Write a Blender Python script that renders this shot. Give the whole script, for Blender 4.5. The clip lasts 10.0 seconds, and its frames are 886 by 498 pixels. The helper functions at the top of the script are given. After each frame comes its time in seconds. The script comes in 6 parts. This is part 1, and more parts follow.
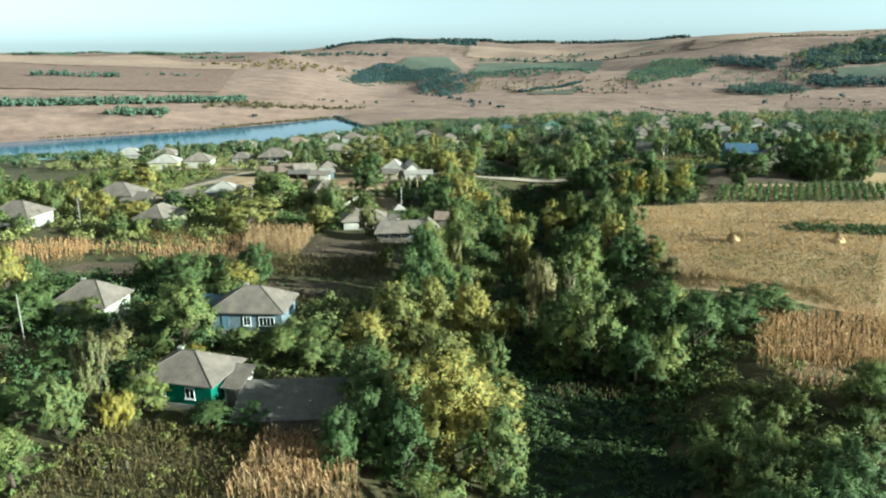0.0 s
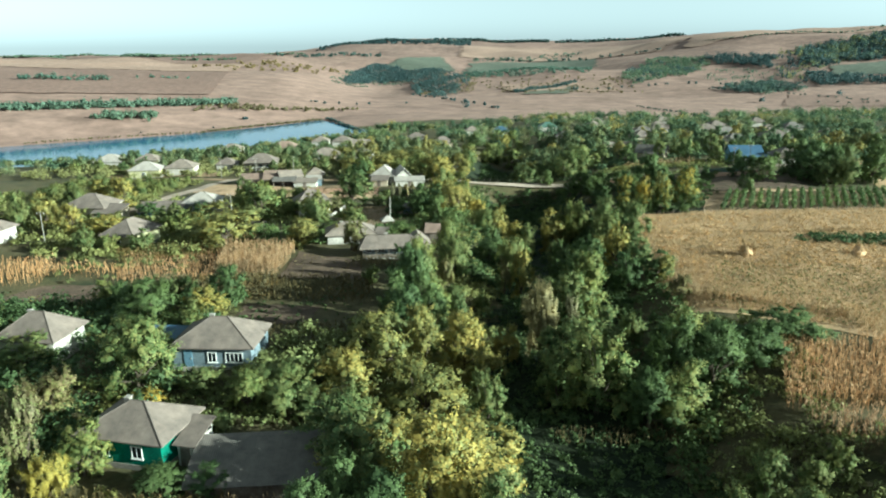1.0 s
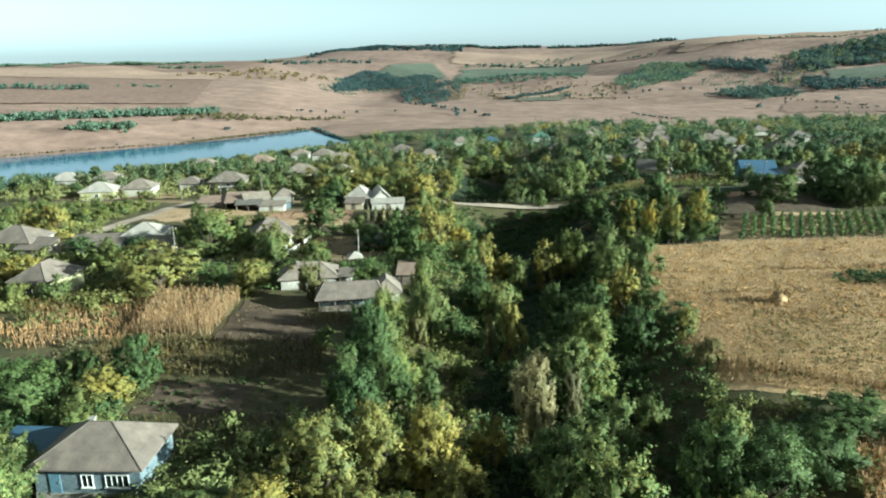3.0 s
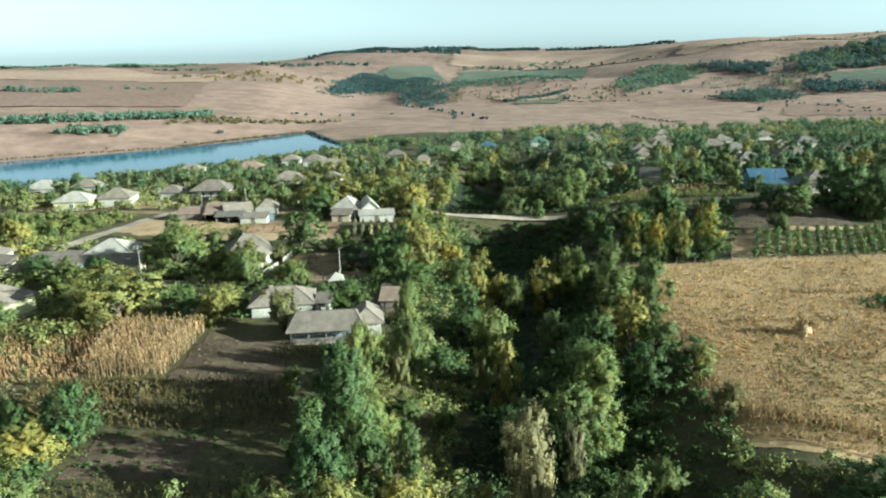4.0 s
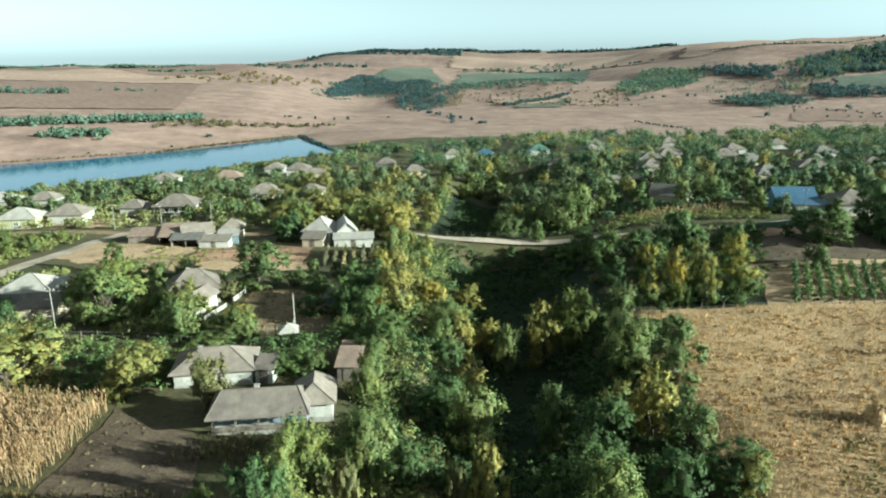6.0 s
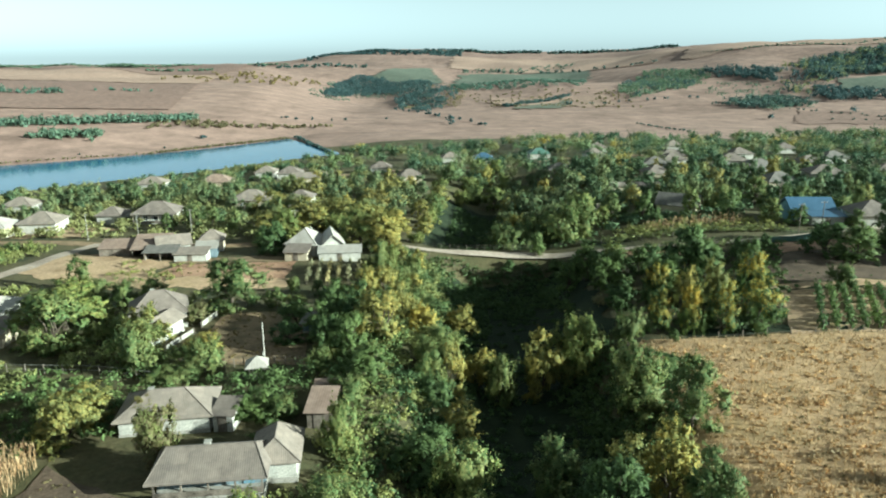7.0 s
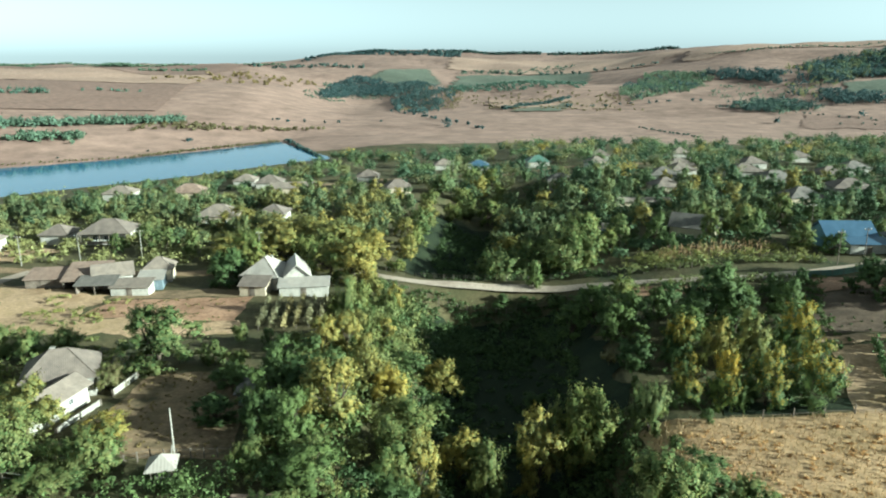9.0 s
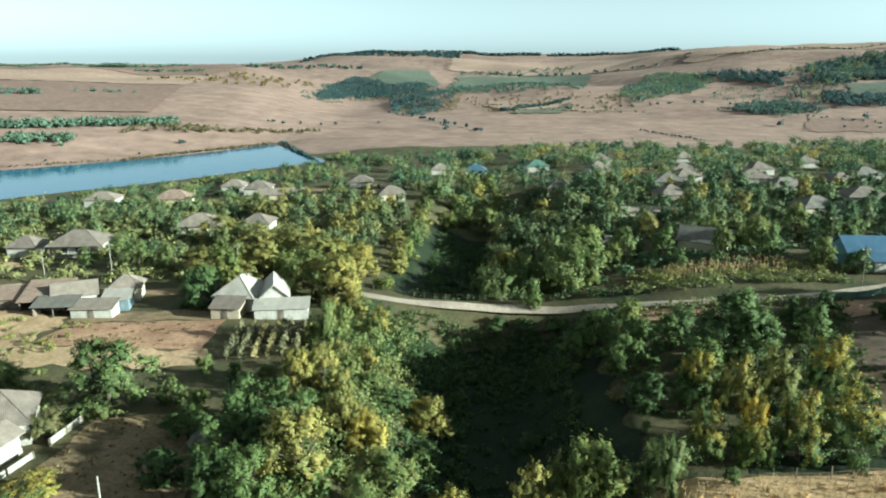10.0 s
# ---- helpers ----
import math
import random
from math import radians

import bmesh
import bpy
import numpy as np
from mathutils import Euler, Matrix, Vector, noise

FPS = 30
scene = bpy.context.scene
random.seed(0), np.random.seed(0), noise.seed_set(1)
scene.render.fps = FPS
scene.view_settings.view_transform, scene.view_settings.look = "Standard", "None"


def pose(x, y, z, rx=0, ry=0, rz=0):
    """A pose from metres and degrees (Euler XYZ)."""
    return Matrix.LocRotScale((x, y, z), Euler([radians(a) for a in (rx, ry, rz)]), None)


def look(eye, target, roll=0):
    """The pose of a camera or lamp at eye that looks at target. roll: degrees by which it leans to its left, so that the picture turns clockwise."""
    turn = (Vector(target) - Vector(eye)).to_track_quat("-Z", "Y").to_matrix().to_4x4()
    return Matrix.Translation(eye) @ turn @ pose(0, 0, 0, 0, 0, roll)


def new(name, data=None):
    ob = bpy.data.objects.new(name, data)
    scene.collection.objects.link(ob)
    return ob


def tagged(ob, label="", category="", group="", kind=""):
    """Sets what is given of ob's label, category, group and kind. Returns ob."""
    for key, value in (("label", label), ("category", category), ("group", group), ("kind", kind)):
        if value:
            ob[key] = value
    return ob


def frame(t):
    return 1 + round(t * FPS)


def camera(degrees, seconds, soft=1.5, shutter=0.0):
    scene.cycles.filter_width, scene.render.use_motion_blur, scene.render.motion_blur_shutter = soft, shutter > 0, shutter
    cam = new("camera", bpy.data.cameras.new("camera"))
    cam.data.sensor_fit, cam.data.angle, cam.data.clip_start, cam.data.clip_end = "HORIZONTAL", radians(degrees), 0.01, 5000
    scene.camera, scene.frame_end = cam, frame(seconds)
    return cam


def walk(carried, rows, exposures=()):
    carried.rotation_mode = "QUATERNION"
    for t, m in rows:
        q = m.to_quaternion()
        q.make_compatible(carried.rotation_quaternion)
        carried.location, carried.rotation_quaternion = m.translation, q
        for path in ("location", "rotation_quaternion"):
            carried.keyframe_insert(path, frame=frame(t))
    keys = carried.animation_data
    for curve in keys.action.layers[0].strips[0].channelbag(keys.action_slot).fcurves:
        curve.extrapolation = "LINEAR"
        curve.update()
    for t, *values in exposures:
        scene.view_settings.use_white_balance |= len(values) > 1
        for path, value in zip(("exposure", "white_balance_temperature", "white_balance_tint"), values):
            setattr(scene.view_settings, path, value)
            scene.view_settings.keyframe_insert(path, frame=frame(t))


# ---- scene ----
cam = camera(64.0, 10.0, soft=2.0)
METRES, EYE, TILT, LEAN, TURN = 103.5, 33.35, -16.0, 0.0, 0.0
ROWS = [
    (0.0, 0.0, 0.0, 0.0, 0.0, 0.0, 0.0),
    (0.5, 0.0033, 0.0428, 0.0124, -0.18, -0.06, 0.27),
    (1.0, 0.0081, 0.0883, 0.0263, -0.33, -0.01, 0.52),
    (1.5, 0.0142, 0.1352, 0.0405, -0.46, 0.1, 0.7),
    (2.0, 0.0216, 0.1827, 0.0551, -0.6, 0.22, 0.87),
    (2.5, 0.0296, 0.231, 0.0695, -0.73, 0.34, 0.94),
    (4.0, 0.055, 0.3755, 0.1128, -0.92, 0.61, 0.98),
    (4.5, 0.0636, 0.4241, 0.1275, -0.93, 0.67, 0.92),
    (5.0, 0.0719, 0.4725, 0.1417, -0.93, 0.72, 0.85),
    (5.5, 0.0801, 0.5206, 0.1555, -0.92, 0.74, 0.78),
    (7.0, 0.1036, 0.6639, 0.1973, -0.91, 0.78, 0.51),
    (7.5, 0.1115, 0.7116, 0.2115, -0.92, 0.79, 0.43),
    (8.0, 0.1196, 0.7591, 0.2254, -0.96, 0.79, 0.35),
    (8.5, 0.1272, 0.806, 0.2393, -0.99, 0.8, 0.32),
    (9.0, 0.135, 0.853, 0.2531, -1.0, 0.83, 0.26),
    (9.5, 0.1426, 0.9006, 0.2671, -1.02, 0.85, 0.2),
    (10.0, 0.1506, 0.9475, 0.2811, -1.04, 0.9, 0.15),
]
walk(cam, [(t, pose(0, 0, EYE, TILT, LEAN, TURN) @ pose(METRES * x, METRES * y, METRES * z, 90 + pitch, roll, yaw)) for t, x, y, z, yaw, pitch, roll in ROWS],
     exposures=[(0.0, 1.25, 5180, -15), (10.0, 1.25, 5180, -15)])

# ---- daylight ----
SUN_UP, SUN_ROUND = 17.0, 107.0   # degrees above the horizon; degrees from straight ahead, clockwise
sky = bpy.data.worlds.new("sky")
scene.world = sky
sky.use_nodes = True
air = sky.node_tree.nodes.new("ShaderNodeTexSky")
air.sky_type, air.sun_disc = "NISHITA", False
air.sun_elevation, air.sun_rotation = radians(SUN_UP), radians(SUN_ROUND)
air.air_density, air.dust_density, air.ozone_density = 0.4, 0.6, 1.2
back = sky.node_tree.nodes["Background"]
soften = sky.node_tree.nodes.new("ShaderNodeHueSaturation")   # thin autumn haze
soften.inputs["Hue"].default_value = 0.47
soften.inputs["Saturation"].default_value = 0.04
sky.node_tree.links.new(air.outputs[0], soften.inputs["Color"])
haze = sky.node_tree.nodes.new("ShaderNodeMix")
haze.data_type, haze.blend_type = "RGBA", "MULTIPLY"
haze.inputs[0].default_value, haze.inputs[7].default_value = 1.0, (0.99, 1.0, 0.94, 1)
sky.node_tree.links.new(soften.outputs[0], haze.inputs[6])
sky.node_tree.links.new(haze.outputs[2], back.inputs[0])
back.inputs[1].default_value = 0.077

lamp = bpy.data.lights.new("sun", "SUN")
lamp.energy, lamp.angle, lamp.color = 6.3, radians(0.6), (1.0, 0.9, 0.73)
sun = new("sun", lamp)
toward = Vector((math.sin(radians(SUN_ROUND)) * math.cos(radians(SUN_UP)), math.cos(radians(SUN_ROUND)) * math.cos(radians(SUN_UP)), math.sin(radians(SUN_UP))))
sun.matrix_world = look(Vector((60, 100, 0)) + 200 * toward, (60, 100, 0))

# ---- materials ----
def nodes_of(name):
    m = bpy.data.materials.new(name)
    m.use_nodes = True
    t = m.node_tree
    return m, t, t.nodes["Principled BSDF"]


def ramp(t, fac, stops):
    r = t.nodes.new("ShaderNodeValToRGB")
    while len(r.color_ramp.elements) < len(stops):
        r.color_ramp.elements.new(0.5)
    for e, (at, c) in zip(r.color_ramp.elements, stops):
        e.position, e.color = at, (*c, 1)
    t.links.new(fac, r.inputs[0])
    return r.outputs[0]


def noise_node(t, vector, scale, detail=4.0, rough=0.6):
    n = t.nodes.new("ShaderNodeTexNoise")
    n.inputs["Scale"].default_value, n.inputs["Detail"].default_value, n.inputs["Roughness"].default_value = scale, detail, rough
    t.links.new(vector, n.inputs["Vector"])
    return n.outputs["Fac"]


def mixed(t, kind, fac, a, b):
    n = t.nodes.new("ShaderNodeMix")
    n.data_type, n.blend_type = "RGBA", kind
    for socket, value in ((0, fac), (6, a), (7, b)):
        if isinstance(value, bpy.types.NodeSocket):
            t.links.new(value, n.inputs[socket])
        else:
            n.inputs[socket].default_value = value if socket == 0 else (*value, 1)
    return n.outputs[2]


def bumped(t, bsdf, fac, strength, distance):
    b = t.nodes.new("ShaderNodeBump")
    b.inputs["Strength"].default_value, b.inputs["Distance"].default_value = strength, distance
    t.links.new(fac, b.inputs["Height"])
    t.links.new(b.outputs[0], bsdf.inputs["Normal"])


def surface(name, low, high, coarse=0.1, fine=2.0, rough=0.9, relief=0.05, third=None, metal=0.0, where="world"):
    """A worn surface: two colours blended by coarse stains and fine grain, with relief."""
    m, t, b = nodes_of(name)
    if where == "world":
        at = t.nodes.new("ShaderNodeNewGeometry").outputs["Position"]
    else:
        at = t.nodes.new("ShaderNodeTexCoord").outputs["Object"]
    big, small = noise_node(t, at, coarse), noise_node(t, at, fine, 5.0, 0.7)
    stops = [(0.32, low), (0.66, high)] if third is None else [(0.3, low), (0.5, high), (0.7, third)]
    colour = ramp(t, big, stops)
    grain = ramp(t, small, [(0.25, (0.55, 0.55, 0.55)), (0.75, (1.3, 1.3, 1.3))])
    t.links.new(mixed(t, "MULTIPLY", 1.0, colour, grain), b.inputs["Base Color"])
    b.inputs["Roughness"].default_value, b.inputs["Metallic"].default_value = rough, metal
    b.inputs["Specular IOR Level"].default_value = 0.25
    if relief:
        bumped(t, b, small, 0.7, relief)
    return m


def foliage(name, dark, mid, light, through_leaf=0.22):
    """Leaves: each one a shade of its own, each tree a tint of its own, with light coming through."""
    m, t, b = nodes_of(name)
    geo = t.nodes.new("ShaderNodeNewGeometry")
    info = t.nodes.new("ShaderNodeObjectInfo")
    leaf = ramp(t, geo.outputs["Random Per Island"], [(0.0, dark), (0.5, mid), (1.0, light)])
    tint = ramp(t, info.outputs["Random"], [(0.0, (0.8, 0.86, 0.9)), (0.5, (1.0, 1.0, 1.0)), (1.0, (1.16, 1.1, 0.95))])
    patch = ramp(t, noise_node(t, geo.outputs["Position"], 0.45, 2.0), [(0.3, (0.82, 0.86, 0.9)), (0.7, (1.12, 1.08, 1.0))])
    colour = mixed(t, "MULTIPLY", 1.0, mixed(t, "MULTIPLY", 1.0, leaf, tint), patch)
    t.links.new(colour, b.inputs["Base Color"])
    b.inputs["Roughness"].default_value = 0.65
    b.inputs["Specular IOR Level"].default_value = 0.2
    glow = t.nodes.new("ShaderNodeBsdfTranslucent")
    t.links.new(colour, glow.inputs["Color"])
    both = t.nodes.new("ShaderNodeMixShader")
    both.inputs[0].default_value = through_leaf
    t.links.new(b.outputs[0], both.inputs[1])
    t.links.new(glow.outputs[0], both.inputs[2])
    t.links.new(both.outputs[0], t.nodes["Material Output"].inputs["Surface"])
    return m


def sheeting(name, low, high, pitch=0.18, rough=0.85, metal=0.0, dirt=0.6):
    """Corrugated sheets: waves along the eave, rows of overlapping sheets up the slope, stains."""
    m, t, b = nodes_of(name)
    uv = t.nodes.new("ShaderNodeUVMap").outputs[0]
    at = t.nodes.new("ShaderNodeTexCoord").outputs["Object"]
    wave = t.nodes.new("ShaderNodeTexWave")
    wave.wave_type, wave.bands_direction = "BANDS", "X"
    wave.inputs["Scale"].default_value = 0.314 / pitch
    wave.inputs["Distortion"].default_value = 0.0
    t.links.new(uv, wave.inputs["Vector"])
    brick = t.nodes.new("ShaderNodeTexBrick")
    brick.inputs["Scale"].default_value = 1.0
    brick.inputs["Brick Width"].default_value, brick.inputs["Row Height"].default_value = 1.1, 1.5
    brick.inputs["Mortar Size"].default_value = 0.02
    brick.inputs["Color1"].default_value, brick.inputs["Color2"].default_value = (1.08, 1.06, 1.04, 1), (0.88, 0.89, 0.9, 1)
    brick.inputs["Mortar"].default_value = (0.75, 0.75, 0.75, 1)
    t.links.new(uv, brick.inputs["Vector"])
    stain = ramp(t, noise_node(t, at, 0.7, 6.0, 0.7), [(0.3, low), (0.68, high)])
    lines = ramp(t, wave.outputs["Fac"], [(0.0, (0.94, 0.94, 0.94)), (0.6, (1.02, 1.02, 1.02))])
    colour = mixed(t, "MULTIPLY", 1.0, mixed(t, "MULTIPLY", dirt, stain, brick.outputs["Color"]), lines)
    t.links.new(colour, b.inputs["Base Color"])
    b.inputs["Roughness"].default_value, b.inputs["Metallic"].default_value = rough, metal
    bumped(t, b, wave.outputs["Fac"], 0.3, 0.03)
    return m


M = {
    "grass": surface("rough grass", (0.036, 0.046, 0.02), (0.105, 0.088, 0.044), 0.09, 1.7, relief=0.15, third=(0.062, 0.066, 0.028)),
    # grass for shaded ground: the shade is mixed into its colour
    "shade_grass": surface("lush grass darkened for shade", (0.011, 0.019, 0.009), (0.027, 0.036, 0.015), 0.2, 2.5, relief=0.1),
    "straw": surface("mown straw", (0.27, 0.19, 0.092), (0.49, 0.335, 0.192), 0.07, 1.6, relief=0.12, third=(0.35, 0.255, 0.125)),
    "soil": surface("dug soil", (0.085, 0.061, 0.044), (0.155, 0.11, 0.078), 0.3, 3.0, relief=0.2),
    "dry_earth": surface("dry grassy earth", (0.27, 0.18, 0.1), (0.47, 0.325, 0.205), 0.16, 1.8, relief=0.1, third=(0.35, 0.25, 0.13)),
    "red_soil": surface("dry reddish soil", (0.29, 0.168, 0.106), (0.44, 0.27, 0.177), 0.2, 2.0, relief=0.1),
    "meadow": surface("dry meadow", (0.20, 0.13, 0.106), (0.30, 0.2, 0.165), 0.012, 0.06, relief=0.2, third=(0.245, 0.163, 0.133)),
    "plough": surface("ploughed land", (0.205, 0.132, 0.108), (0.255, 0.168, 0.138), 0.006, 0.2, relief=0.1),
    "pasture": surface("green pasture", (0.10, 0.118, 0.088), (0.17, 0.155, 0.115), 0.02, 0.15, relief=0.4),
    "crop": surface("winter crop", (0.105, 0.125, 0.095), (0.135, 0.15, 0.115), 0.02, 0.15, relief=0.3),
    "pale": surface("pale stubble", (0.31, 0.21, 0.165), (0.40, 0.275, 0.215), 0.008, 0.2, relief=0.1),
    "road": surface("white gravel road", (0.30, 0.235, 0.19), (0.46, 0.375, 0.31), 0.25, 3.0, relief=0.03),
    "track": surface("brown trodden earth", (0.10, 0.08, 0.045), (0.28, 0.195, 0.12), 0.22, 2.0, relief=0.08, third=(0.17, 0.125, 0.07)),
    "bark": surface("bark", (0.06, 0.045, 0.035), (0.14, 0.11, 0.085), 2.0, 9.0, relief=0.03, where="object"),
    "timber": surface("weathered timber", (0.11, 0.09, 0.075), (0.23, 0.19, 0.16), 1.5, 12.0, relief=0.01, where="object"),
    "white": surface("whitewash", (0.36, 0.34, 0.31), (0.54, 0.505, 0.46), 0.6, 6.0, relief=0.01, where="object"),
    "cream": surface("cream plaster", (0.45, 0.37, 0.28), (0.58, 0.49, 0.37), 0.6, 6.0, relief=0.01, where="object"),
    "green_wall": surface("green paint", (0.012, 0.11, 0.075), (0.02, 0.16, 0.105), 0.8, 5.0, relief=0.01, where="object"),
    "blue_wall": surface("blue paint", (0.11, 0.19, 0.27), (0.17, 0.27, 0.35), 0.8, 5.0, relief=0.01, where="object"),
    "yellow_wall": surface("yellow paint", (0.40, 0.38, 0.22), (0.52, 0.49, 0.29), 0.8, 5.0, relief=0.01, where="object"),
    # grey blue paint, its tone lowered to stand in for shade on fronts
    "grey_wall": surface("grey blue limewash darkened for shade", (0.13, 0.165, 0.195), (0.2, 0.245, 0.28), 0.8, 5.0, relief=0.01, where="object"),
    "brick": surface("red brick", (0.28, 0.095, 0.05), (0.40, 0.16, 0.085), 1.5, 7.0, relief=0.02, where="object"),
    "concrete": surface("grey concrete", (0.26, 0.24, 0.21), (0.38, 0.35, 0.32), 0.9, 7.0, relief=0.01, where="object"),
    "slate": sheeting("grey slate sheets", (0.115, 0.093, 0.082), (0.22, 0.178, 0.153)),
    "old_slate": sheeting("dark slate sheets", (0.095, 0.086, 0.08), (0.19, 0.168, 0.15)),
    "pale_slate": sheeting("pale slate sheets", (0.155, 0.125, 0.106), (0.275, 0.225, 0.19)),
    "white_tin": sheeting("white sheet metal", (0.29, 0.26, 0.235), (0.43, 0.39, 0.355), 0.3, 0.6),
    "blue_tin": sheeting("blue sheet metal", (0.045, 0.09, 0.155), (0.07, 0.125, 0.205), 0.3, 0.45),
    "rust_tin": sheeting("rusty sheet metal", (0.17, 0.11, 0.085), (0.31, 0.225, 0.18), 0.25, 0.8),
    "green_tin": sheeting("green sheet metal", (0.07, 0.135, 0.11), (0.11, 0.18, 0.145), 0.25, 0.5),
    "corn": foliage("dry corn", (0.40, 0.235, 0.12), (0.56, 0.35, 0.19), (0.68, 0.46, 0.27), 0.3),
    "old_corn": foliage("old brown corn", (0.31, 0.195, 0.115), (0.45, 0.295, 0.18), (0.58, 0.4, 0.255), 0.3),
    "weeds": foliage("dry weeds", (0.08, 0.066, 0.028), (0.155, 0.115, 0.05), (0.24, 0.18, 0.085), 0.25),
    "blades": foliage("straw blades", (0.36, 0.245, 0.13), (0.49, 0.345, 0.195), (0.6, 0.44, 0.265), 0.25),
    "hay": foliage("stacked hay", (0.25, 0.17, 0.085), (0.33, 0.23, 0.115), (0.42, 0.295, 0.155)),
    "leaf_dark": foliage("dark leaves", (0.068, 0.098, 0.038), (0.094, 0.132, 0.052), (0.123, 0.17, 0.067)),
    "leaf_green": foliage("green leaves", (0.094, 0.132, 0.048), (0.13, 0.178, 0.065), (0.17, 0.23, 0.085)),
    "leaf_olive": foliage("olive leaves", (0.162, 0.17, 0.062), (0.219, 0.228, 0.084), (0.284, 0.294, 0.11)),
    "leaf_turning": foliage("turning leaves", (0.258, 0.218, 0.064), (0.345, 0.29, 0.086), (0.442, 0.372, 0.112)),
    "leaf_yellow": foliage("yellow leaves", (0.38, 0.293, 0.059), (0.5, 0.385, 0.078), (0.63, 0.485, 0.098)),
    "leaf_grey": foliage("grey willow leaves", (0.215, 0.192, 0.105), (0.28, 0.25, 0.138), (0.35, 0.312, 0.175)),
    "leaf_golden": foliage("golden poplar leaves", (0.3, 0.226, 0.042), (0.4, 0.3, 0.056), (0.5, 0.375, 0.072)),
    # the next three are bluer leaves, with distance haze mixed into the colour
    "leaf_soft": foliage("soft green leaves", (0.11, 0.146, 0.072), (0.148, 0.197, 0.096), (0.19, 0.252, 0.124)),
    "leaf_mist": foliage("pale olive leaves", (0.156, 0.164, 0.078), (0.208, 0.218, 0.104), (0.268, 0.28, 0.134)),
    "leaf_cool": foliage("cool green leaves", (0.068, 0.102, 0.058), (0.092, 0.137, 0.078), (0.12, 0.178, 0.102)),
    "leaf_brown": foliage("browning leaves", (0.14, 0.115, 0.06), (0.2, 0.165, 0.086), (0.27, 0.223, 0.116)),
    # far woods: haze, and shade in the darker one, put into leaf colours
    "leaf_far": foliage("far woods with haze in colour", (0.1, 0.15, 0.112), (0.126, 0.187, 0.14), (0.158, 0.23, 0.174)),
    "leaf_hazy": foliage("far dark woods with haze in colour", (0.052, 0.086, 0.09), (0.067, 0.108, 0.113), (0.085, 0.135, 0.14)),
}


def plain(name, colour, rough, **more):
    m, t, b = nodes_of(name)
    b.inputs["Base Color"].default_value, b.inputs["Roughness"].default_value = (*colour, 1), rough
    for key, value in more.items():
        b.inputs[key].default_value = value
    return m


M["glass"] = plain("window glass", (0.02, 0.025, 0.03), 0.06)
M["paint"] = surface("white paint", (0.70, 0.70, 0.69), (0.84, 0.84, 0.82), 2.0, 9.0, rough=0.5, relief=0.004, where="object")
m, t, b = nodes_of("lake water")
b.inputs["Base Color"].default_value, b.inputs["Roughness"].default_value = (0.03, 0.125, 0.24, 1), 0.05
b.inputs["IOR"].default_value = 1.33
wind = t.nodes.new("ShaderNodeMapping")
wind.inputs["Scale"].default_value = (0.25, 0.6, 1)
t.links.new(t.nodes.new("ShaderNodeNewGeometry").outputs["Position"], wind.inputs[0])
bumped(t, b, noise_node(t, wind.outputs[0], 1.2, 4.0), 0.06, 0.3)
M["water"] = m
m, t, b = nodes_of("brook water")
b.inputs["Base Color"].default_value, b.inputs["Roughness"].default_value = (0.03, 0.045, 0.05, 1), 0.12
M["brook"] = m
# ---- the lie of the land ----
SIZE = 1.15
LAKE_Z = -24.6 * SIZE


def ease(a, b, v):
    s = min(1.0, max(0.0, (v - a) / (b - a)))
    return s * s * (3 - 2 * s)


def bump(v, width):
    return math.exp(-(v / width) ** 2)


def lake_axes(x, y):
    """Metres along the lake and across it, from its dammed end."""
    rx, ry = x + 72, y - 508
    return 0.726 * rx + 0.687 * ry, -0.687 * rx + 0.726 * ry


def stream_x(y):
    """The line of the brook at the bottom of the ravine."""
    return 4 + 0.092 * y + 1.6 * math.sin(y / 17.0 + 0.6)


def height(x, y):
    """The ground's height, which the hills, the ravine and the lake make together."""
    return SIZE * land(x / SIZE, y / SIZE)


